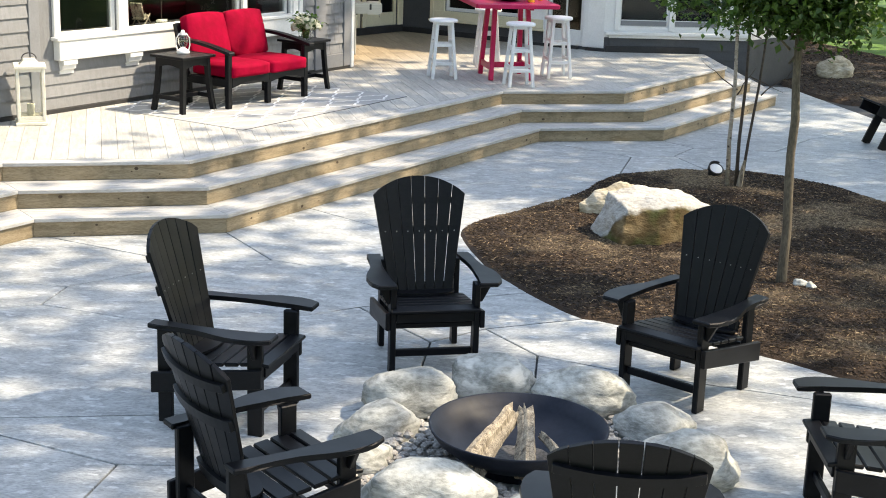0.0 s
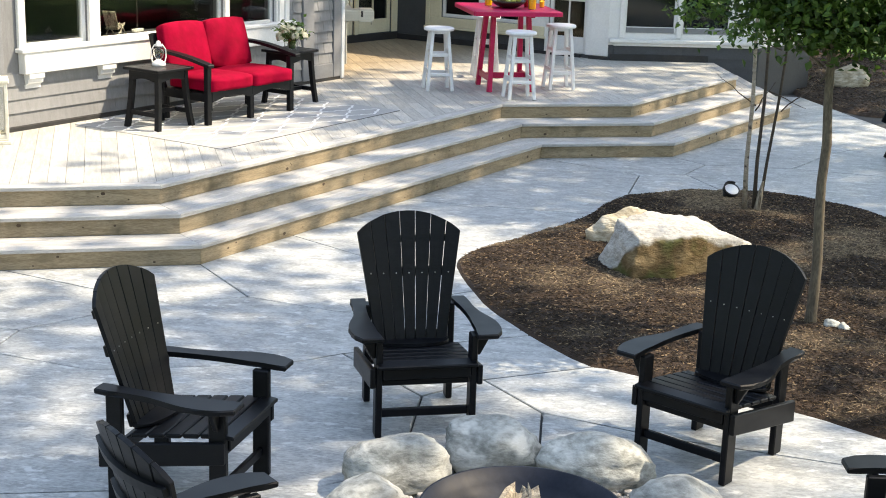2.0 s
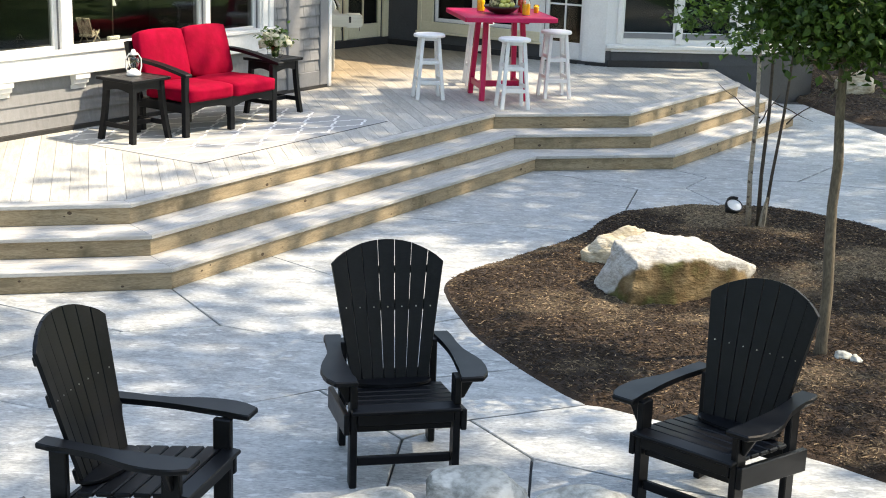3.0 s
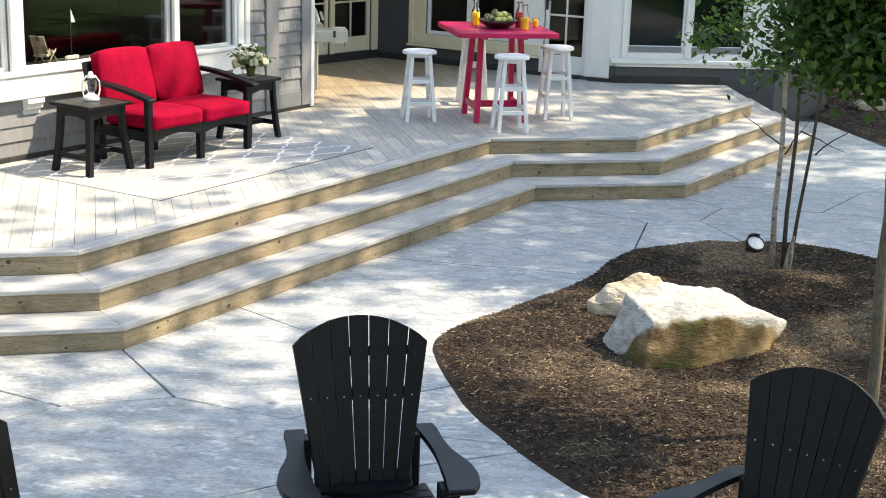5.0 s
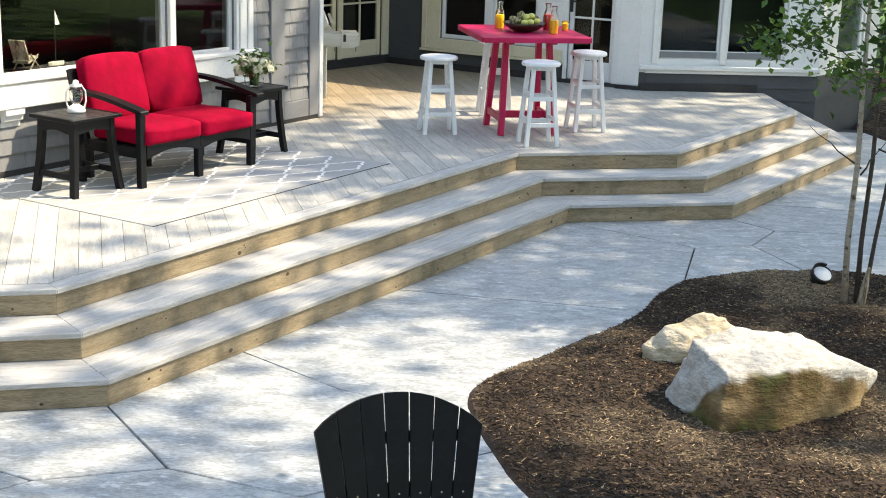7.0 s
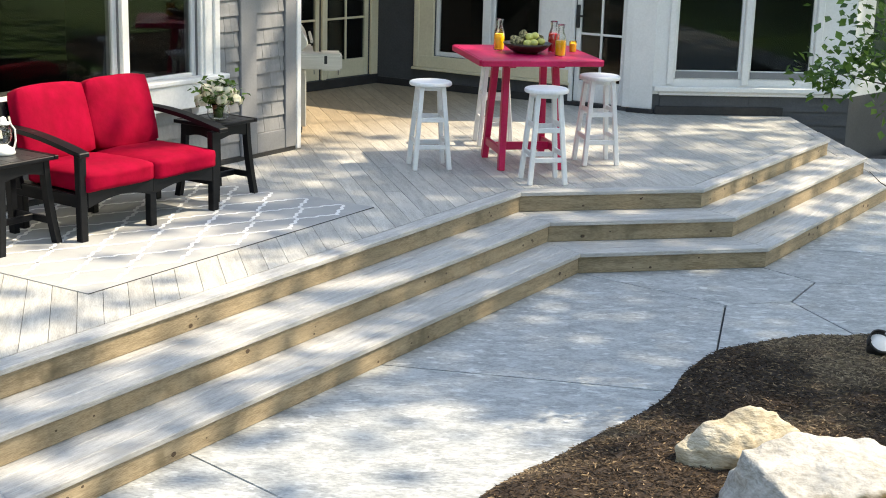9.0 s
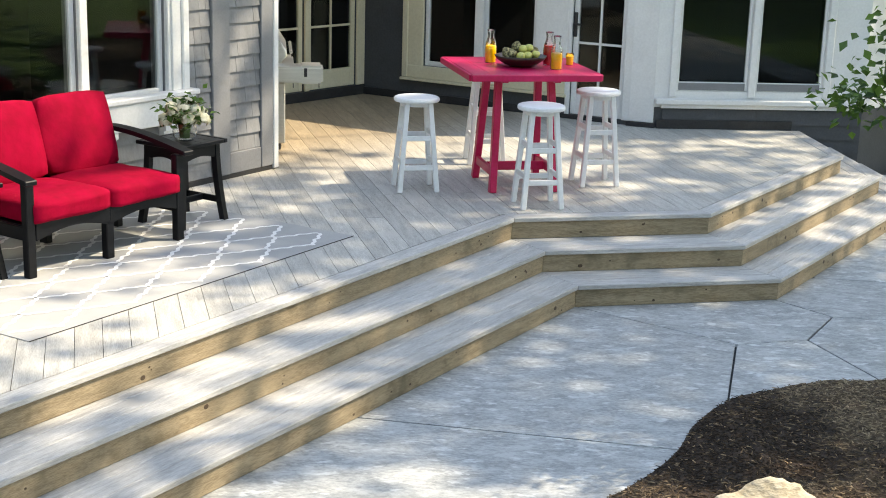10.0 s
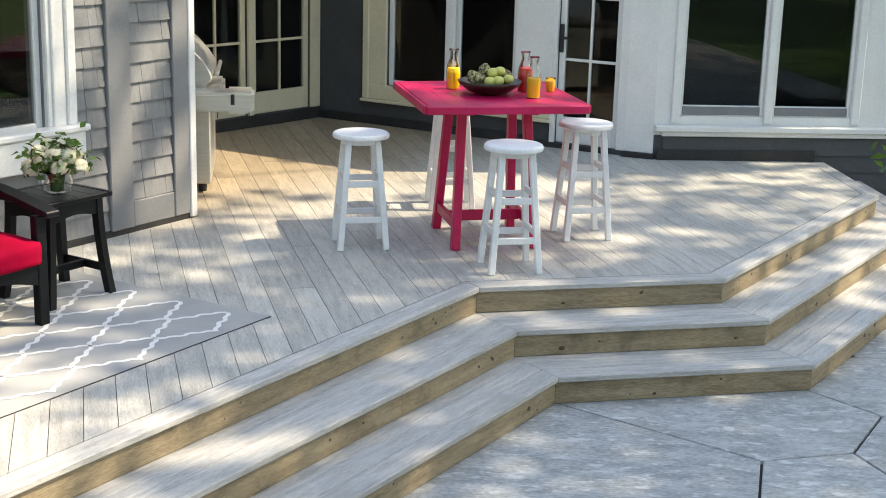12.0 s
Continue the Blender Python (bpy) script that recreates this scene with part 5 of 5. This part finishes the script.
for a, b in ((-0.66, 0.0), (0.0, 0.66)):
    poly = [(a, 0.36), (b, 0.36), (b, 0.24)] + [(b + (a - b) * t, 0.24 + 0.055 * math.sin(math.pi * t)) for t in (0.1, 0.2, 0.3, 0.4, 0.5, 0.6, 0.7, 0.8, 0.9)] + [(a, 0.24)]
    part("front_apron", plate(poly[::-1], -0.015, 0.015, 0.004, Matrix(((1, 0, 0, 0), (0, 0, 1, -0.345), (0, 1, 0, 0), (0, 0, 0, 1)))), BLACK, LS)
part("seat_deck", boxed((-0.72, -0.33, 0.31), (0.72, 0.34, 0.345), 0.005), BLACK, LS)
for s in (-1, 1):
    part("side_rail", boxed((s * 0.72 - 0.016, -0.33, 0.25), (s * 0.72 + 0.016, 0.33, 0.34), 0.004), BLACK, LS)
    rear = [(0.26, 0.30), (0.36, 0.30), (0.52, 0.90), (0.46, 0.92)]
    part("back_post", plate(rear, -0.022, 0.022, 0.005, Matrix(((0, 0, 1, s * 0.72), (1, 0, 0, 0), (0, 1, 0, 0), (0, 0, 0, 1)))), BLACK, LS)
    bm = bmesh.new()
    n = 11
    up, dn = [], []
    for k in range(n):
        t = k / (n - 1)
        y, z = -0.42 + 0.86 * t, 0.64 + 0.075 * math.sin(t * math.pi * 0.62) + 0.03 * t
        up.append((y, z + 0.017))
        dn.append((y, z - 0.017))
    prism(bm, dn + up[::-1], -0.05, 0.05, Matrix(((0, 0, 1, s * 0.735), (1, 0, 0, 0), (0, 1, 0, 0), (0, 0, 0, 1))))
    part("arm", soften(bm, 0.006), BLACK, LS)
lean = Matrix.Translation((0, 0.31, 0.33)) @ Matrix.Rotation(radians(-16), 4, "X")
for z in (0.12, 0.30, 0.50):
    part("back_slat", boxed((-0.70, 0.0, z), (0.70, 0.025, z + 0.11), 0.005, lean), BLACK, LS)


def cushion(lo, hi, m, puff=0.03, seed=1):
    bm = bmesh.new()
    bmesh.ops.create_cube(bm, size=2.0)
    bmesh.ops.subdivide_edges(bm, edges=bm.edges[:], cuts=9, use_grid_fill=True)
    c = [(a + b) / 2 for a, b in zip(lo, hi)]
    h = [(b - a) / 2 for a, b in zip(lo, hi)]
    for v in bm.verts:
        p = v.co.copy()
        q = [abs(p[i]) for i in range(3)]
        w = [0.0, 0.0, 0.0]
        for i in range(3):
            oth = [q[j] for j in range(3) if j != i]
            k = h[i] * p[i]
            bulge = (1 - oth[0] ** 4) * (1 - oth[1] ** 4)
            k *= 1 + (puff / h[i]) * (bulge - 0.35) * (1 if q[i] > 0.9 else q[i])
            w[i] = k
        # rounded corners
        vec = Vector(w)
        rr = 0.035
        inn = Vector([max(-h[i] + rr, min(h[i] - rr, vec[i])) for i in range(3)])
        dlt = vec - inn
        if dlt.length > rr and sum(q[i] > 0.85 for i in range(3)) > 1:
            vec = inn + dlt.normalized() * rr
        vec += Vector((0.004, 0.007, 0.007)) * noise.noise(p * 2.4 + Vector((seed * 3.1, 0, 0)))
        v.co = m @ (vec + Vector(c))
    return bm


I4 = Matrix.Identity(4)
for s in (-1, 1):
    x0, x1 = (-0.685, -0.003) if s < 0 else (0.003, 0.685)
    part("seat_cushion", cushion((x0, -0.39, 0.345), (x1, 0.27, 0.50), I4, 0.026, s), RED, LS, "crimson seat cushion", smooth=True)
    part("back_cushion", cushion((x0 + 0.01, -0.15, 0.14), (x1 - 0.01, 0.0, 0.675), lean, 0.034, s + 5), RED, LS, "crimson back cushion", smooth=True)


def kicked(head, kick, h, w, d, n=7):
    """A square leg that stands straight at the top and curves outward to its foot."""
    bm, rings = bmesh.new(), []
    for i in range(n + 1):
        t = i / n
        out = (1 - t) ** 1.7
        x, y = head[0] + kick[0] * out, head[1] + kick[1] * out
        rings.append([bm.verts.new((x + a * w / 2, y + b * d / 2, h * t)) for a, b in ((-1, -1), (1, -1), (1, 1), (-1, 1))])
    for a, b in zip(rings, rings[1:]):
        for k in range(4):
            bm.faces.new((a[k], a[(k + 1) % 4], b[(k + 1) % 4], b[k]))
    bm.faces.new(rings[0][::-1])
    bm.faces.new(rings[-1])
    return bm


def side_table(name="side_table"):
    c = thing(name, pose(0, 0, 0), "small square black plastic side table with splayed legs", "table", "tables beside the loveseat")
    h = 0.635
    for k in range(4):
        part("top_slat", boxed((-0.245 + 0.1225 * k + 0.001, -0.245, h - 0.022), (-0.245 + 0.1225 * (k + 1) - 0.001, 0.245, h - 0.002), 0.003), GREYTOP, c)
    for a in range(4):
        part("top_rim", boxed((-0.285, -0.285, h - 0.03), (0.244, -0.246, h), 0.005, Matrix.Rotation(a * math.pi / 2, 4, "Z")), BLACK, c)
        poly = [(-0.22, 0), (0.22, 0), (0.22, -0.10)] + [(0.15 - 0.03 * k, -0.10 + 0.022 * math.sin(math.pi * k / 10)) for k in range(11)] + [(-0.22, -0.10)]
        part("apron", plate(poly[::-1], -0.011, 0.011, 0.003, Matrix.Rotation(a * math.pi / 2, 4, "Z") @ Matrix(((1, 0, 0, 0), (0, 0, 1, -0.22), (0, 1, 0, h - 0.031), (0, 0, 0, 1)))), BLACK, c)
    for sx in (-1, 1):
        for sy in (-1, 1):
            part("leg", kicked((sx * 0.205, sy * 0.205), (sx * 0.06, sy * 0.045), h - 0.031, 0.05, 0.066), BLACK, c)
    for s in (-1, 1):
        part("stretcher", beamed((s * 0.247, -0.23, 0.16), (s * 0.247, 0.23, 0.16), 0.022, 0.05, (1, 0, 0)), BLACK, c)
    part("stretcher", beamed((-0.247, 0, 0.16), (0.247, 0, 0.16), 0.022, 0.05, (0, 1, 0)), BLACK, c)
    return c


ta = side_table()
ta.matrix_basis = pose(-3.092, 16.53, DECK_Z + 0.004, 0, 0, 57.5) @ Matrix.Diagonal((0.94, 0.90, 1, 1))
copy_thing(ta, pose(-1.945, 18.36, DECK_Z, 0, 0, 57.5) @ Matrix.Diagonal((0.94, 0.90, 1, 1)))
TA = DECK_Z + 0.639

# hurricane lantern
hl = thing("hurricane_lamp", pose(-3.10, 16.58, TA, 0, 0, 30) @ Matrix.Scale(1.3, 4), "small white hurricane lamp with glass chimney", "lamp")
part("tank", turned([(0, 0), (0.055, 0), (0.058, 0.012), (0.05, 0.03), (0.03, 0.042), (0.02, 0.05), (0, 0.05)], 24), WHITE, hl, smooth=True)
g = [(0.02, 0.052), (0.036, 0.07), (0.045, 0.10), (0.04, 0.135), (0.026, 0.16)]
part("chimney", turned(g + [(r - 0.002, z) for r, z in g[::-1]], 20), JAR, hl, "clear glass chimney", smooth=True)
part("cap", turned([(0.0, 0.205), (0.014, 0.20), (0.02, 0.18), (0.034, 0.168), (0.034, 0.16), (0, 0.16)], 20), WHITE, hl, smooth=True)
for s in (-1, 1):
    bm = bmesh.new()
    tube(bm, [(s * 0.05, 0, 0.025), (s * 0.062, 0, 0.07), (s * 0.06, 0, 0.13), (s * 0.03, 0, 0.175)], [0.005] * 4, 6)
    part("side_tube", bm, WHITE, hl)

# vase of flowers
VX, VY = -1.925, 18.37
vase = thing("flower_vase", pose(VX, VY, DECK_Z + 0.635), "clear glass vase with white and pink peonies", "flowers")
vase.scale = (1.25, 1.25, 1.12)
g = [(0.0, 0.0), (0.055, 0.0), (0.07, 0.02), (0.074, 0.06), (0.062, 0.105), (0.066, 0.115)]
part("vase", turned(g + [(r - 0.003, z) for r, z in g[:0:-1]] + [(0, 0.006)], 24), JAR, vase, smooth=True)
PETAL = surf("white_petals", (0.50, 0.46, 0.30), (0.74, 0.71, 0.56), 14, 0.8, bump=0.3, fine=50)
PINK = surf("blush_petals", (0.60, 0.44, 0.38), (0.76, 0.62, 0.55), 14, 0.8, bump=0.3, fine=50)
rnd = random.Random(12)
for i in range(15):
    a, r = i * 2.4, 0.022 + 0.027 * math.sqrt(i)
    x, y, z = r * math.cos(a), r * math.sin(a), 0.235 - 0.9 * r * r / 0.13 + rnd.uniform(-0.015, 0.02)
    bm = bmesh.new()
    rr = rnd.uniform(0.038, 0.054)
    for k in range(26):
        th, ph = rnd.uniform(0, 6.3), math.acos(rnd.uniform(-0.5, 1))
        d = Vector((math.sin(ph) * math.cos(th), math.sin(ph) * math.sin(th), math.cos(ph)))
        s1 = d.orthogonal().normalized()
        s2 = d.cross(s1)
        o = Vector((x, y, z)) + d * rr * rnd.uniform(0.5, 0.8)
        w = rr * 0.55
        vs = [bm.verts.new(o + s1 * w + d * 0.006), bm.verts.new(o + s2 * w + d * 0.012), bm.verts.new(o - s1 * w + d * 0.004), bm.verts.new(o - s2 * w - d * 0.002), bm.verts.new(o + d * w * 0.5)]
        for q in range(4):
            bm.faces.new((vs[q], vs[(q + 1) % 4], vs[4]))
    part("flower", bm, PINK if i in (3, 9) else PETAL, vase, "", smooth=True)
leaves("leaves", [((0.11 * math.cos(a), 0.11 * math.sin(a), 0.18), (0.07, 0.07, 0.08)) for a in (0.3, 1.3, 2.4, 3.5, 4.6, 5.6)] + [((0.0, 0.02, 0.265), (0.10, 0.10, 0.05))], 0.05, 3, LEAF2, vase, 34)
part("stems", turned([(0.0, 0.01), (0.03, 0.01), (0.035, 0.06), (0.05, 0.12), (0, 0.12)], 12), LEAF, vase, "green stems")
for o in scene.objects:
    if o.data and o.type == "MESH" and o.data.materials and o.data.materials[0] == JAR:
        o.visible_shadow = False

# rug with a white trellis
rug = thing("rug", pose(-2.225, 15.40, DECK_Z, 0, 0, 59.0), "grey outdoor rug with white trellis pattern on the deck", "rug")
part("weave", boxed((0, 0, 0.0), (3.11, 2.05, 0.005), 0.002), RUGC, rug)
# ogee lattice: zigzag lines that touch their neighbours, each flank drawn out in small steps
CELL_L, CELL_W = 0.60, 0.185
for i in range(11):
    bm = bmesh.new()
    sg = 1 if i % 2 == 0 else -1
    rows_ = []
    for k in range(421):
        u = 0.03 + 2.975 * k / 420
        ph = (u - 3.005) / CELL_L * 2
        f = abs((ph + 1) % 2 - 1)  # 0 at a tip, 1 at the opposite one
        f += 0.07 * math.sin(2 * math.pi * f) + 0.05 * math.sin(6 * math.pi * f)
        v = 0.1475 + CELL_W * i + sg * (CELL_W / 2 - 0.004) * (1 - 2 * f)
        rows_.append((u, v))
    left, right_ = shifted(rows_, -0.0135), shifted(rows_, 0.0135)
    ends = [(bm.verts.new((*a, 0.0072)), bm.verts.new((*b, 0.0072))) for a, b in zip(right_, left)]
    for a, b in zip(ends, ends[1:]):
        bm.faces.new((a[0], b[0], b[1], a[1]))
    part("trellis_line", bm, RUGW, rug, "white woven trellis line")
part("border", boxed((0.0, -0.005, 0.0), (3.11, 0.0, 0.005), 0.001), FLASH, rug, "dark bound edge")

# floor lantern
ln = thing("floor_lantern", pose(-4.478, 15.360, DECK_Z, 0, 0, 20), "tall cream wooden lantern with glass sides", "lantern")
part("base", boxed((-0.165, -0.165, 0), (0.165, 0.165, 0.035), 0.006), LAMPW, ln)
part("base", boxed((-0.145, -0.145, 0.035), (0.145, 0.145, 0.06), 0.006), LAMPW, ln)
for sx in (-1, 1):
    for sy in (-1, 1):
        part("post", beamed((sx * 0.13, sy * 0.13, 0.06), (sx * 0.13, sy * 0.13, 0.60), 0.034, 0.034), LAMPW, ln)
for a in range(4):
    r = Matrix.Rotation(a * math.pi / 2, 4, "Z")
    part("pane", boxed((-0.113, -0.132, 0.06), (0.113, -0.128, 0.60), 0, r), JAR, ln, "clear glass side")
    part("rail", boxed((-0.113, -0.143, 0.06), (0.113, -0.117, 0.095), 0.003, r), LAMPW, ln)
    part("rail", boxed((-0.113, -0.143, 0.565), (0.113, -0.117, 0.60), 0.003, r), LAMPW, ln)
part("top", boxed((-0.165, -0.165, 0.60), (0.165, 0.165, 0.632), 0.006), LAMPW, ln)
part("cap", turned([(0.15, 0.632), (0.09, 0.675), (0.085, 0.69), (0.0, 0.69)], 4, Matrix.Rotation(math.pi / 4, 4, "Z")), LAMPW, ln)
bm = bmesh.new()
tube(bm, [(0.075 * math.cos(a), 0, 0.69 + 0.06 * math.sin(a)) for a in (math.pi * k / 10 for k in range(11))], [0.006] * 11, 6)
part("handle", bm, FLASH, ln, "thin metal handle")
cd = turned([(0, 0), (0.04, 0), (0.04, 0.15), (0, 0.15)], 20, Matrix.Translation((0, 0, 0.062)))
part("candle", cd, PETAL, ln, "ivory pillar candle")

# gas grill
gr = thing("gas_grill", pose(-1.89, 21.80, DECK_Z, 0, 0, 8), "stainless steel gas grill with side shelf", "grill")
part("cart", boxed((-0.27, -0.50, 0.07), (0.27, 0.55, 0.66), 0.01), STEEL, gr)
part("control_panel", boxed((-0.30, -0.52, 0.67), (0.36, 0.57, 0.80), 0.02, None, 2), STEEL, gr)
sh = part("side_shelf", boxed((-0.28, -0.80, 0.70), (0.44, -0.525, 0.85), 0.02, None, 2), STEEL, gr)
part("shelf_front", boxed((0.40, -0.82, 0.69), (0.62, -0.50, 0.86), 0.022, None, 2), STEEL, sh)
part("shelf_slot", boxed((0.44, -0.824, 0.76), (0.47, -0.80, 0.84), 0.004), FLASH, sh)
for x in (0.34, 0.58):
    bm = bmesh.new()
    tube(bm, [(x, -0.80, 0.70), (x, -0.81, 0.67), (x, -0.83, 0.66), (x, -0.84, 0.68)], [0.004] * 4, 6)
    part("hook", bm, FLASH, sh)
prof = [(-0.30, 0.83), (-0.30, 1.16), (-0.22, 1.235), (-0.10, 1.25), (0.02, 1.22), (0.13, 1.15), (0.22, 1.05), (0.285, 0.95), (0.29, 0.90), (0.24, 0.885), (0.24, 0.83)]
bm = bmesh.new()
prism(bm, prof[::-1], -0.48, 0.50, Matrix(((1, 0, 0, 0), (0, 0, 1, 0), (0, 1, 0, 0), (0, 0, 0, 1))))
lid = part("lid", soften(bm, 0.012), STEEL, gr)
bm = bmesh.new()
tube(bm, [(0.325, -0.44, 0.94), (0.325, 0.42, 0.94)], [0.016, 0.016], 10)
part("lid_handle", bm, STEEL, lid)
for x in (-0.2, 0.2):
    for y in (-0.42, 0.46):
        part("caster", turned([(0, 0), (0.03, 0), (0.035, 0.035), (0.03, 0.07), (0, 0.07)], 12, Matrix.Translation((x, y, 0))), FLASH, gr)

# garden spotlight
sp = thing("garden_spotlight", pose(2.930, 16.104, 0.055, 0, 0, 16), "black garden spotlight on a stake in the mulch", "lamp")
part("stake", turned([(0.012, -0.04), (0.014, 0.03), (0.0, 0.03)], 10), FLASH, sp)
m = Matrix.Translation((0, 0, 0.075)) @ pose(0, 0, 0, 36, 0, 0) @ Matrix.Scale(1.12, 4)
part("housing", turned([(0.0, -0.10), (0.04, -0.09), (0.058, -0.04), (0.068, 0.02), (0.076, 0.03), (0.076, 0.05), (0.066, 0.05), (0.064, 0.03)], 24, m), FLASH, sp, smooth=True)
part("lens", turned([(0.0, 0.058), (0.03, 0.056), (0.065, 0.045)], 24, m), WHITEP, sp, "pale frosted lens", smooth=True)
hood = bmesh.new()
rim = [(0.081 * math.cos(a), 0.081 * math.sin(a)) for a in (math.pi * (0.28 + 0.72 * k / 14) for k in range(15))]
prism(hood, rim + [(x * 0.93, y * 0.93) for x, y in rim[::-1]], 0.02, 0.072, m)
part("hood", hood, FLASH, sp)

# things on the inner window sill
WINM = frame_of(W0, W1)
ms = thing("model_boat", WINM @ pose(2.08, 0.27, 1.377), "small model sailing boat on the window sill", "ornament")
part("hull", plate([(-0.09, 0.0), (-0.06, -0.02), (0.06, -0.02), (0.10, 0.0), (0.06, 0.02), (-0.06, 0.02)], 0, 0.035, 0.004), LAMPW, ms)
part("mast", turned([(0.004, 0.03), (0.003, 0.50), (0, 0.50)], 8), DARKBARK, ms)
part("sail", plate([(0.006, 0.36), (0.06, 0.36), (0.006, 0.49)], -0.002, 0.002, 0, Matrix(((1, 0, 0, 0), (0, 0, 1, 0), (0, 1, 0, 0), (0, 0, 0, 1)))), WHITE, ms)
mc = thing("model_deck_chair", WINM @ pose(1.74, 0.26, 1.377, 0, 0, 20) @ Matrix.Scale(1.3, 4), "small wooden model deck chair on the window sill", "ornament")
part("seat", boxed((-0.07, -0.06, 0.06), (0.07, 0.06, 0.075), 0.003, pose(0, 0, 0, 0, -12)), LOG, mc)
part("back", boxed((-0.01, -0.06, 0), (0.005, 0.06, 0.15), 0.003, pose(-0.06, 0, 0.07, 0, -25)), LOG, mc)
for s in (-1, 1):
    part("leg", beamed((-0.07, s * 0.06, 0), (0.05, s * 0.06, 0.10), 0.012, 0.012), LOG, mc)
    part("leg", beamed((0.07, s * 0.06, 0), (-0.05, s * 0.06, 0.11), 0.012, 0.012), LOG, mc)
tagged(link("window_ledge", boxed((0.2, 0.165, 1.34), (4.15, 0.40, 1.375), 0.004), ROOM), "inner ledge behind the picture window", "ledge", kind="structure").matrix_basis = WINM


for names in SLABS:
    slab([NODES[k] for k in names.split()])
shingles(wing, -0.075, 4.695, DECK_Z + 0.05, 1.115, 0.1385, 1.2, 1.9, SIDING, name='siding_board', seed=11)
shingles(wing, 4.412, 4.695, 1.1755, 2.75, 0.1385, 0.08, 0.2, SIDING, seed=12)
shingles(wing, 4.925, 5.335, 0.76, 2.75, 0.1385, 0.08, 0.24, SIDING, seed=13)
shingles(wing, -1.6, -0.225, DECK_Z + 0.05, 1.95, 0.147, 1.0, 1.37, SIDING, name='siding_board', seed=14)
